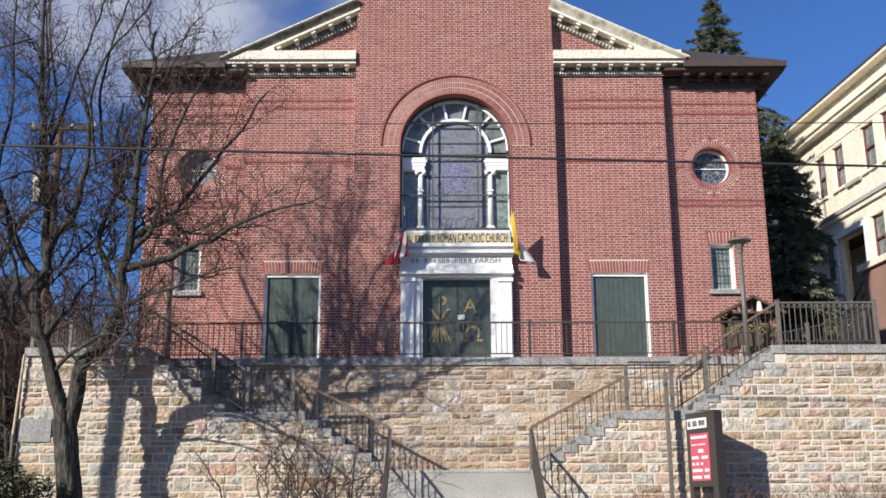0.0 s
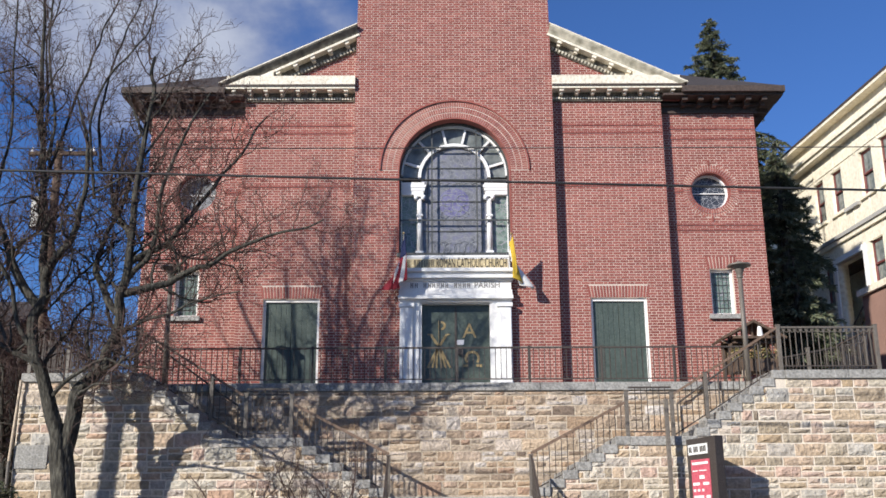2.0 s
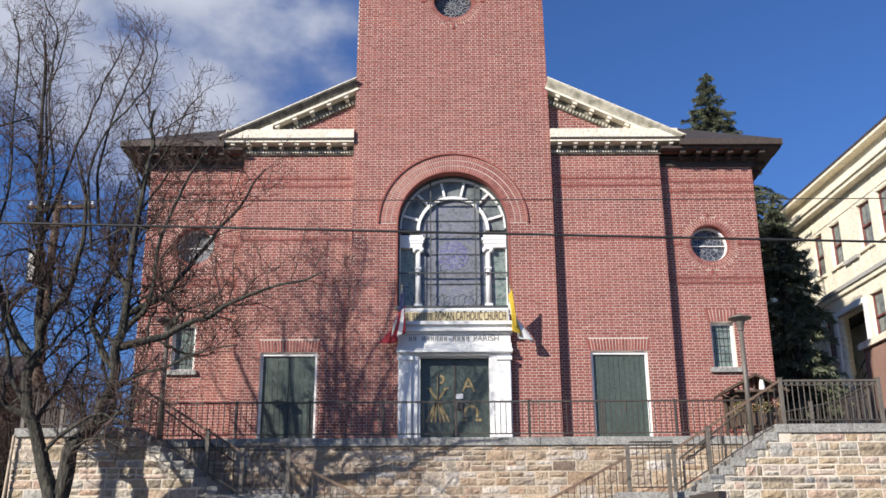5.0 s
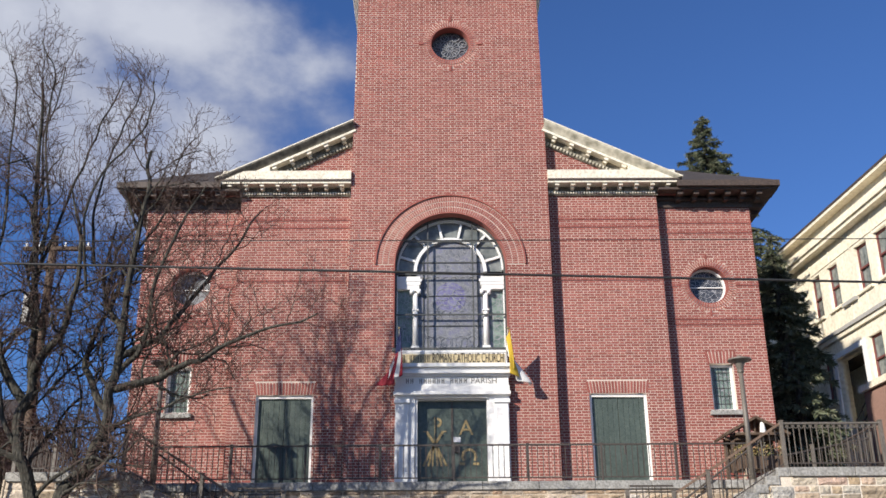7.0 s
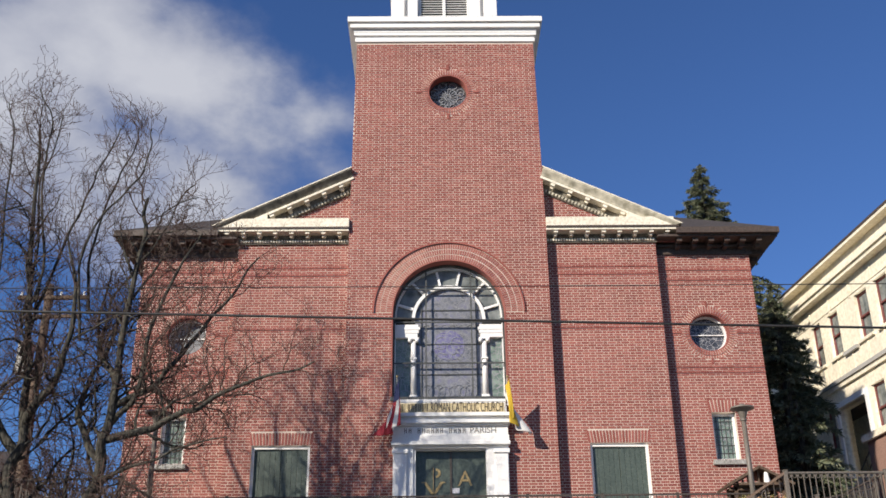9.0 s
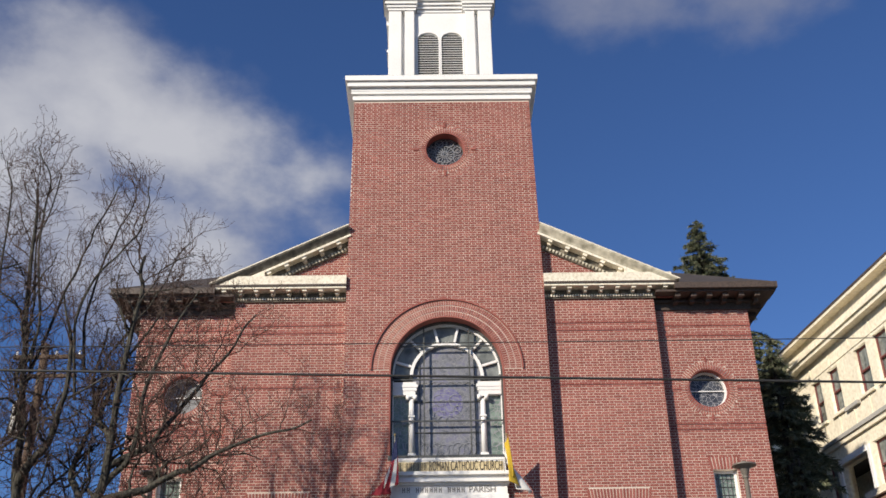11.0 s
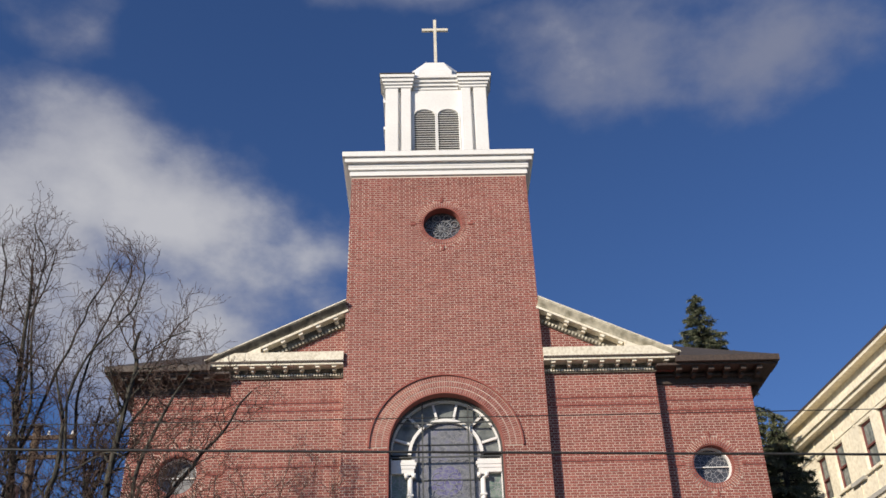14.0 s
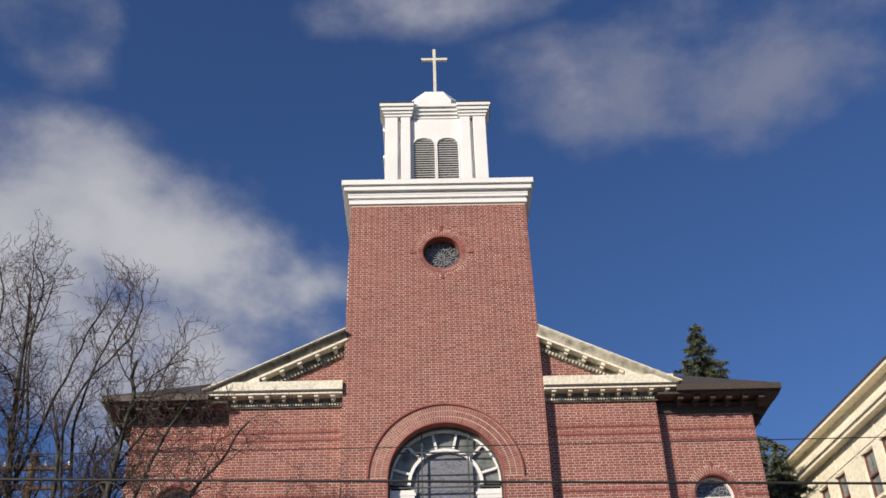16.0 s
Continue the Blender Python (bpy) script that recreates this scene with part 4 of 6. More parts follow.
for i in range(14):
    x = -1.08 + i * 0.108
    if i not in (2, 9):
        part("letter_bar", boxes((x - 0.034, x - 0.012, EY - 0.186, EY - 0.18, 7.49, 7.61), (x + 0.012, x + 0.034, EY - 0.186, EY - 0.18, 7.49, 7.61), (x - 0.012, x + 0.012, EY - 0.186, EY - 0.18, 7.545, 7.565)), CARVED, entry)
front = part("entrance_door", box(-0.84, -0.005, EY + 0.14, EY + 0.2, 4.93, 7.12, 0.008), GREEN, church, "dark green double door with gilt emblems, shut")
part("door_leaf", box(0.005, 0.84, EY + 0.14, EY + 0.2, 4.93, 7.12, 0.008), GREEN, front)
part("door_seam", boxes((-0.025, 0.025, EY + 0.12, EY + 0.14, 4.94, 7.1)), IRON, front)


def gilt(*strokes):
    bm = bmesh.new()
    for x0, z0, x1, z1, w in strokes:
        flat_bar(bm, (x0, EY + 0.134, z0), (x1, EY + 0.134, z1), 0.012, w)
    return bm


cx = -0.42
part("gilt_emblem", gilt((cx, 6.1, cx, 6.72, 0.07)), GOLD, front, "gilt emblem")
part("gilt_emblem", ring(cx + 0.06, 6.6, 0.06, 0.115, EY + 0.128, EY + 0.14, -1.6, 1.6, 12), GOLD, front)
for sx in (-1, 1):
    part("gilt_emblem", gilt((cx + sx * 0.02, 6.1, cx + sx * 0.2, 6.38, 0.06), (cx + sx * 0.2, 6.38, cx + sx * 0.28, 6.38, 0.03)), GOLD, front)
    for k, w in ((0.28, 0.05), (0.16, 0.05), (0.06, 0.045)):
        part("gilt_emblem", gilt((cx + sx * 0.03, 6.05, cx + sx * k, 5.55, w)), GOLD, front)
letters("A", 0.52, (0.34, EY + 0.132, 6.45), GOLD, front, "gilt_letter")
part("gilt_letter", ring(0.4, 5.78, 0.13, 0.19, EY + 0.128, EY + 0.14, -0.7, math.pi + 0.7, 20), GOLD, front, "gilt letter omega")
for sx in (-1, 1):
    part("gilt_letter", boxes((0.4 + sx * 0.1, 0.4 + sx * 0.24, EY + 0.128, EY + 0.14, 5.57, 5.63)), GOLD, front)
NOTICE = material("paper_notice", ((0.5, 0.5, 0.55), (0.7, 0.7, 0.72)), 0.7, 30, 4, 0)
part("notice", boxes((0.03, 0.2, EY + 0.128, EY + 0.138, 6.12, 6.24)), NOTICE, front, "small paper notice")
part("door_handle", boxes((0.06, 0.16, EY + 0.06, EY + 0.14, 5.86, 6.05)), IRON, front)
part("doorstep", box(-1.5, 1.5, EY - 0.5, EY + 0.14, TERRACE - 0.02, 4.925, 0.004), GRANITE, church)

# ---- flags on slanted poles ----
RED = material("red_cloth", ((0.22, 0.012, 0.025), (0.32, 0.025, 0.04)), 0.85, 200, 4, 0.1)
PALE = material("white_cloth", ((0.68, 0.66, 0.62), (0.78, 0.77, 0.74)), 0.85, 200, 4, 0.1)
BLUE = material("navy_cloth", ((0.01, 0.015, 0.06), (0.02, 0.03, 0.1)), 0.85, 200, 4, 0.1)
YELLOW = material("yellow_cloth", ((0.5, 0.32, 0.02), (0.6, 0.41, 0.04)), 0.85, 200, 4, 0.1)
POLE = material("white_flagpole", ((0.55, 0.5, 0.42), (0.66, 0.62, 0.55)), 0.5, 20, 3, 0.1)


def flag(at, tip, fly, drop, mats, pick, label, spread, short):
    """A cloth that hangs from a slanted pole in folds."""
    f = thing("flag", at, label, "flag", "flags over the doorway")
    bm = bmesh.new()
    bar(bm, at, tip, 0.014, 8, 0.011)
    part("pole", bm, POLE, f, "slim pole")
    bm = bmesh.new()
    bmesh.ops.create_uvsphere(bm, u_segments=10, v_segments=8, radius=0.03, matrix=Matrix.Translation(tip))
    part("finial", bm, GOLD, f)
    a, b = Vector(at).lerp(Vector(tip), 0.3), Vector(tip)
    nu, nv = 26, 26
    verts, faces, idx = [], [], []
    for j in range(nv + 1):
        v = j / nv
        for i in range(nu + 1):
            u = i / nu
            p = b.lerp(a, u)
            p.z -= v * drop * (1.2 - short * u * u)
            sway = math.sin(u * 15 + 2 * v) * 0.07 * (0.25 + v) + math.sin(u * 7 + 1.3) * 0.03
            p += Vector((spread[0] * v * (0.05 + 0.95 * u ** spread[2]) + sway, spread[1] * v + math.cos(u * 13) * 0.05 * v, 0))
            p.y = min(p.y, TOWER_Y - 0.3)
            verts.append(p)
    for j in range(nv):
        for i in range(nu):
            o = j * (nu + 1) + i
            faces.append((o, o + 1, o + nu + 2, o + nu + 1))
            idx.append(pick(i / nu, j / nv))
    mesh = bpy.data.meshes.new("cloth")
    mesh.from_pydata([tuple(v) for v in verts], [], faces)
    for m in mats:
        mesh.materials.append(m)
    mesh.polygons.foreach_set("material_index", idx)
    mesh.polygons.foreach_set("use_smooth", [True] * len(faces))
    cloth = link_part("cloth", mesh, f, "folded cloth")
    mod = cloth.modifiers.new("thick", "SOLIDIFY")
    mod.thickness = 0.006
    return f


flag((-1.3, TOWER_Y - 0.3, 7.82), (-1.27, -1.36, 8.72), 0.9, 0.95, (RED, PALE, BLUE), lambda u, v: 2 if (u < 0.55 and v < 0.42) else (1 if int(u * 13) % 3 == 1 else 0), "striped red and white flag with blue corner on a slanted pole", (-0.5, 0.1, 1.4), 0.5)
flag((1.3, TOWER_Y - 0.3, 7.85), (1.36, -1.36, 8.7), 0.9, 0.82, (YELLOW, PALE), lambda u, v: 0 if u < 0.42 else 1, "yellow and white flag on a slanted pole", (0.62, 0.1, 1.2), 0.35)


# ---- stairs, landings and retaining walls ----
RISE = (TERRACE - LOW) / 15
S1, S2, S3, S4 = 1.55, 3.5, 4.9, 6.82        # the turns of the side stairs, out from the middle
STEPS = [(S1 + (S2 - S1) * i / 7, S1 + (S2 - S1) * (i + 1) / 7, LOW + RISE * (i + 1)) for i in range(7)]
STEPS += [(S3 + (S4 - S3) * i / 8, S3 + (S4 - S3) * (i + 1) / 8, LOW + RISE * (i + 8)) for i in range(8)]


def stair_top(x):
    """Height of the stair wall's top under the step stones, at x out from the middle."""
    x = abs(x)
    if x < S1:
        return LOW - 0.2
    if S2 <= x <= S3:
        return LOW + RISE * 7 - 0.18
    if x >= S4:
        return TERRACE - 0.19
    return next(h for a, b, h in STEPS if a <= x <= b) - 0.18


for sx in (-1, 1):
    st = thing("side_stair", (sx * 4.2, -3.1, LOW), "grey granite stair rising along the stone wall", "stair", "side stairs")
    for a, b, h in STEPS:
        part("step", box(sx * a, sx * (b + 0.03), FRONT - 0.03, BACK + 0.02, h - 0.18, h - 0.002, 0.012), GRANITE, st)
    part("landing", box(sx * (S2 + 0.03), sx * S3, FRONT - 0.035, BACK + 0.02, LANDING - 0.19, LANDING - 0.004, 0.012), GRANITE, st, "grey granite half landing")
    part("stair_core", slab([(sx * S1, 0), (sx * S4, 0), (sx * S4, TERRACE - 0.4), (sx * S3, LANDING - 0.25), (sx * S2, LANDING - 0.25), (sx * S1, LOW - 0.1)], [], FRONT + 0.3, BACK + 0.1), CONCRETE, st)

mid = thing("front_steps", (0, -5.6, 0.13), "worn concrete steps up from the pavement", "stair")
part("landing", box(-S1, S1, FRONT, BACK + 0.01, LOW - 0.9, LOW - 0.06, 0.015), CONCRETE, mid, "worn concrete landing")
part("nosing", box(-S1 + 0.02, S1 - 0.02, FRONT - 0.012, BACK + 0.01, LOW - 0.065, LOW - 0.01, 0.01), CONCRETE, mid)
for i in range(10):
    h = LOW - 0.56 - (LOW - 0.86) * i / 9
    part("step", box(-S1 + 0.1, S1 - 0.1, FRONT - 0.28 * (i + 1), FRONT - 0.28 * i + 0.05, max(0.0, h - 0.4), h - 0.045, 0.01), CONCRETE, mid)
    part("nosing", box(-S1 + 0.08, S1 - 0.08, FRONT - 0.28 * (i + 1) - 0.01, FRONT - 0.28 * i + 0.02, h - 0.05, h, 0.01), CONCRETE, mid)
tagged(part("planting_bed_west", boxes((-30, -S1, -8.2, FRONT + 0.2, -0.1, 0.8)), GROUND), "bare earth bed below the stone wall", "bed", kind="structure")
tagged(part("planting_bed_east", boxes((S1, 30, -8.2, FRONT + 0.2, -0.1, 0.8)), GROUND), "bare earth bed below the stone wall", "bed", kind="structure")


# ---- railings ----
HANDRAIL = material("worn_brown_handrail", ((0.13, 0.085, 0.058), (0.22, 0.15, 0.105)), 0.5, 40, 3, 0.1)

def railing(a, b, high, posts, label, n=None, double=False, hoops=False, stout=0.04, broad=0.0):
    """A metal railing whose foot runs from a to b: posts at shares of its length, rails and upright bars."""
    a, b = Vector(a), Vector(b)
    rl = thing("railing", (a + b) / 2, label, "railing", "iron railings")
    up = Vector((0, 0, 1))
    bm = bmesh.new()
    flat_bar(bm, a + up * high, b + up * high, 0.05 + broad, 0.035 + broad)
    part("top_rail", bm, HANDRAIL if broad else POST if hoops else IRON, rl)
    bm = bmesh.new()
    flat_bar(bm, a + up * 0.1, b + up * 0.1, 0.03, 0.025)
    part("bottom_rail", bm, IRON, rl)
    if double:
        bm = bmesh.new()
        flat_bar(bm, a + up * (high - 0.12), b + up * (high - 0.12), 0.03, 0.025)
        part("middle_rail", bm, IRON, rl)
    n = n or max(2, round((b - a).xy.length / 0.125))
    mesh = bpy.data.meshes.new("baluster")
    bm = bmesh.new()
    add_box(bm, -0.008, 0.008, -0.008, 0.008, 0.1, high - 0.01)
    bm.to_mesh(mesh)
    bm.free()
    mesh.materials.append(POST if hoops else IRON)
    for i in range(1, n):
        ob = link_part("baluster", mesh, rl)
        ob.matrix_basis = Matrix.Translation(a.lerp(b, i / n))
    if hoops:
        for i in range(n):
            c = a.lerp(b, (i + 0.5) / n)
            part("hoop", ring(c.x, c.z + high - 0.06, 0.035, 0.048, c.y - 0.008, c.y + 0.008, n=12), POST, rl)
    for s, h in posts:
        c = a.lerp(b, s)
        part("post", box(c.x - stout, c.x + stout, c.y - stout, c.y + stout, c.z + 0.0, c.z + h, 0.006), POST if stout > 0.03 else IRON, rl)
        part("post_cap", box(c.x - stout - 0.01, c.x + stout + 0.01, c.y - stout - 0.01, c.y + stout + 0.01, c.z + h, c.z + h + 0.02, 0.005), POST if stout > 0.03 else IRON, rl)
    return rl


RY = FRONT + 0.1
railing((-6.6, BACK + 0.12, TERRACE), (6.6, BACK + 0.12, TERRACE), 0.82, [(i / 8, 0.84) for i in range(9)], "brown-black iron railing along the terrace edge", stout=0.024)
for sx in (-1, 1):
    railing((sx * (S1 - 0.08), RY, LOW), (sx * S2, RY, LOW + RISE * 6.2), 0.86, [(0.0, 0.82), (1.0, 1.08)], "iron stair railing with a broad brown handrail", broad=0.022)
    railing((sx * (S2 + 0.06), RY, LANDING), (sx * (S3 - 0.45), RY, LANDING), 1.02, [(1.0, 0.92)], "iron railing round the half landing", double=True)
    railing((sx * (S3 - 0.4), RY, LANDING - 0.05), (sx * (S4 - 0.02), RY, TERRACE), 0.93, [(0.3, 0.95)], "iron stair railing up to the terrace", broad=0.015)
    rl = thing("handrail", (sx * 5.5, BACK - 0.1, 4.0), "plain iron handrail on the wall side of the stair", "handrail", "wall handrails")
    bm = bmesh.new()
    bar(bm, (sx * S3, BACK - 0.12, LANDING + 0.85), (sx * S4, BACK - 0.12, TERRACE + 0.85), 0.022)
    part("rail", bm, IRON, rl)
    for s in (0.0, 0.5, 1.0):
        p = Vector((sx * S3, BACK - 0.12, LANDING)).lerp(Vector((sx * S4, BACK - 0.12, TERRACE)), s)
        bm = bmesh.new()
        bar(bm, p, p + Vector((0, 0, 0.85)), 0.02)
        part("upright", bm, IRON, rl)
    railing((sx * (S1 - 0.08), RY - 0.1, LOW), (sx * (S1 - 0.08), FRONT - 3.5, 0.3), 0.8, [(1.0, 0.85)], "iron railing down the front steps", n=26)
railing((S4, RY, TERRACE), (8.9, RY, TERRACE), 0.93, [(0.0, 0.97), (1.0, 0.97)], "grey-brown metal fence with a row of hoops under its rail", hoops=True, n=17)
railing((-S4, RY, TERRACE), (-9.05, RY, TERRACE), 0.93, [(0.0, 0.97), (1.0, 0.97)], "dark iron fence on the wall top", n=18)
railing((7.0, -1.9, TERRACE - 0.25), (9.7, -1.4, TERRACE + 0.32), 0.75, [(0.45, 0.85), (1.0, 0.85)], "grey metal railing along a sloping path", n=30)
railing((8.9, RY + 0.1, TERRACE), (8.95, -1.6, TERRACE), 0.93, [], "grey-brown metal fence returning to the path", n=16)
railing((-9.05, RY + 0.1, TERRACE), (-9.05, 0.4, TERRACE), 0.93, [(0.5, 0.97), (1.0, 0.97)], "dark iron fence at the terrace end", n=26)
slim = thing("slim_post", (4.24, -4.25, 0.8), "slim grey-brown metal post beside the stair wall", "post")
part("shaft", box(4.2, 4.28, -4.29, -4.21, 0.8, 4.28, 0.008), POST, slim)

# ---- lamp posts on the terrace ----
lamp = thing("lamp_post", (6.5, -2.58, 4.73), "slim brown metal lamp post with a flat flared top", "street lamp", "terrace lamp posts")
for name, z0, z1, r0, r1 in (("base", 4.72, 4.86, 0.1, 0.085), ("post", 4.86, 7.26, 0.06, 0.05), ("collar", 7.26, 7.3, 0.075, 0.075), ("lamp_head", 7.3, 7.46, 0.06, 0.11), ("lamp_head", 7.46, 7.53, 0.11, 0.2), ("lamp_cap", 7.53, 7.565, 0.27, 0.26), ("finial", 7.565, 7.64, 0.13, 0.05)):
    bm = bmesh.new()
    bar(bm, (6.5, -2.58, z0), (6.5, -2.58, z1), r0, 18, r1)
    part(name, bm, POST, lamp, "", name == "post")
copy_thing(lamp, Matrix.Translation((-6.55, -2.58, 4.73)))

# ---- little roofed shrine with a flower trough ----
WOOD = material("dark_weathered_wood", ((0.07, 0.045, 0.03), (0.13, 0.085, 0.055)), 0.8, 30, 2, 0.4, stretch=(1, 1, 0.3))
sx0, sy0 = 7.05, -1.05
shrine = thing("shrine", (sx0, sy0, TERRACE), "small dark wooden shrine with a gabled roof", "shrine")
for x in (-0.55, 0.55):
    for y in (-0.3, 0.3):
        part("post", box(sx0 + x - 0.04, sx0 + x + 0.04, sy0 + y - 0.04, sy0 + y + 0.04, TERRACE - 0.01, 6.1, 0.006), WOOD, shrine)
for s in (-1, 1):
    bm = bmesh.new()
    add_box(bm, 0, 0.86, -0.5, 0.5, -0.03, 0.03, m=Matrix.Translation((sx0, sy0, 6.46)) @ Matrix.Rotation(s * radians(28), 4, "Y") @ Matrix.Diagonal((s, 1, 1, 1)))
    bmesh.ops.recalc_face_normals(bm, faces=bm.faces[:])
    part("roof_slope", bm, WOOD, shrine)
part("tie_beam", box(sx0 - 0.7, sx0 + 0.7, sy0 - 0.34, sy0 - 0.26, 5.95, 6.03, 0.006), WOOD, shrine)
for i in range(9):
    x = -0.5 + i * 0.125
    part("gable_slat", boxes((sx0 + x - 0.02, sx0 + x + 0.02, sy0 - 0.33, sy0 - 0.3, 6.1, 6.44 - abs(x) * 0.53)), WOOD, shrine)
part("back_board", boxes((sx0 - 0.55, sx0 + 0.55, sy0 + 0.3, sy0 + 0.34, 5.3, 6.1)), WOOD, shrine)
bm = bmesh.new()
for r0, r1, z0, z1 in ((0.075, 0.06, 6.1, 6.24), (0.06, 0.045, 6.24, 6.34), (0.035, 0.04, 6.34, 6.39), (0.04, 0.015, 6.39, 6.44)):
    bar(bm, (sx0 + 0.16, sy0 - 0.4, z0), (sx0 + 0.16, sy0 - 0.4, z1), r0, 12, r1)
tagged(part("statue", bm, WHITE, None), "small plain white statue in a shrine", "statue")
part("shelf", box(sx0 - 0.5, sx0 + 0.5, sy0 - 0.5, sy0 + 0.3, 6.04, 6.1, 0.006), WOOD, shrine)
trough = thing("flower_trough", (6.95, -1.7, TERRACE), "dark wooden flower trough on pale splayed legs", "planter")
part("trough", box(6.45, 7.45, -1.9, -1.5, 5.2, 5.5, 0.015), WOOD, trough)
PALEWOOD = material("pale_wood", ((0.45, 0.36, 0.26), (0.58, 0.48, 0.36)), 0.7, 30, 2, 0.2)
for x in (6.6, 7.3):
    for s in (-1, 1):
        bm = bmesh.new()
        flat_bar(bm, (x, -1.92, 5.22), (x + s * 0.11, -1.92, TERRACE - 0.01), 0.04, 0.05)
        part("leg", bm, PALEWOOD, trough)
BLOOM = material("mixed_flowers", ((0.2, 0.18, 0.06), (0.42, 0.32, 0.12), (0.09, 0.12, 0.05), (0.4, 0.19, 0.1), (0.34, 0.31, 0.2)), 0.8, 20, 3, 0, spread="island")


def leaf_cloud(name, spots, size, mat, parent=None, rng=None, label="", squash=0.6):
    """Many small leaves, each a bent little blade, round the given spots (centre, radius, count)."""
    verts, faces = [], []
    for c, r, count in spots:
        for _ in range(count):
            d = Vector((rng.gauss(0, 1), rng.gauss(0, 1), rng.gauss(0, 1))).normalized() * r * rng.uniform(0.25, 1) ** 0.6
            d.z *= squash
            p = Vector(c) + d
            u = Vector((rng.gauss(0, 1), rng.gauss(0, 1), rng.gauss(0, 0.6))).normalized()
            w = u.cross(Vector((rng.gauss(0, 1), rng.gauss(0, 1), rng.gauss(0, 1)))).normalized()
            s = size * rng.uniform(0.6, 1.4)
            o = len(verts)
            verts += [p - u * s, p + w * s * 0.45, p + u * s, p - w * s * 0.45]
            faces += [(o, o + 1, o + 2), (o, o + 2, o + 3)]
    mesh = bpy.data.meshes.new(name)
    mesh.from_pydata([tuple(v) for v in verts], [], faces)
    mesh.materials.append(mat)
    return link_part(name, mesh, parent, label)


rng = random.Random(5)
leaf_cloud("flowers", [((6.5 + i * 0.11, -1.7, 5.55 + rng.uniform(0, 0.12)), 0.2, 70) for i in range(9)], 0.035, BLOOM, trough, rng, "faded yellow and red flowers", 1.0)

# ---- notice sign by the steps ----
SIGNB = material("dark_brown_sign", ((0.035, 0.028, 0.025), (0.06, 0.05, 0.045)), 0.45, 40, 2, 0.1)
SIGNR = material("red_sign_face", ((0.46, 0.075, 0.11), (0.55, 0.11, 0.15)), 0.4, 20, 2, 0)
SIGNW = material("white_sign_face", ((0.7, 0.7, 0.68), (0.8, 0.8, 0.78)), 0.4, 20, 2, 0)
sign = thing("church_sign", (4.84, -4.73, 0.8), "dark brown notice sign with white header and red panel", "sign")
turn = Matrix.Translation((4.84, -4.73, 0)) @ Matrix.Rotation(radians(-70), 4, "Z")


def turned(name, mat, x0, x1, y0, y1, z0, z1, edge=0.0, label=""):
    bm = box(x0, x1, y0, y1, z0, z1, edge)
    bmesh.ops.transform(bm, matrix=turn, verts=bm.verts[:])
    return part(name, bm, mat, sign, label)


turned("frame", SIGNB, -0.49, 0.49, -0.09, 0.09, 1.98, 3.44, 0.012)
turned("leg", SIGNB, -0.49, -0.36, -0.08, 0.08, 0.79, 1.98, 0.008)
turned("leg", SIGNB, 0.34, 0.5, -0.095, 0.095, 0.79, 3.445, 0.008)
turned("header_panel", SIGNW, -0.42, 0.24, -0.102, -0.09, 3.12, 3.32, label="white header panel")
turned("face_panel", SIGNR, -0.35, 0.28, -0.102, -0.09, 2.1, 3.02, label="red panel with pale lines")
for i in range(11):
    if i not in (2, 6):
        turned("letter_bar", BLACK, -0.385 + i * 0.054, -0.35 + i * 0.054, -0.108, -0.102, 3.165, 3.275)
for x0, x1, z, h in ((-0.28, 0.26, 2.9, 0.07), (-0.28, -0.1, 2.77, 0.03), (-0.05, 0.2, 2.77, 0.03), (-0.05, 0.12, 2.62, 0.1), (-0.28, -0.06, 2.5, 0.08), (0.06, 0.26, 2.5, 0.08), (-0.28, -0.2, 2.38, 0.07), (-0.14, -0.06, 2.38, 0.07), (0.02, 0.08, 2.38, 0.07), (-0.28, 0.06, 2.25, 0.08), (0.14, 0.28, 2.25, 0.08), (-0.28, 0.02, 2.12, 0.08), (0.1, 0.28, 2.12, 0.08)):
    turned("letter_bar", SIGNW, x0 - 0.03, x1 - 0.03, -0.108, -0.102, z + 0.02, z + 0.02 + h * 0.7)


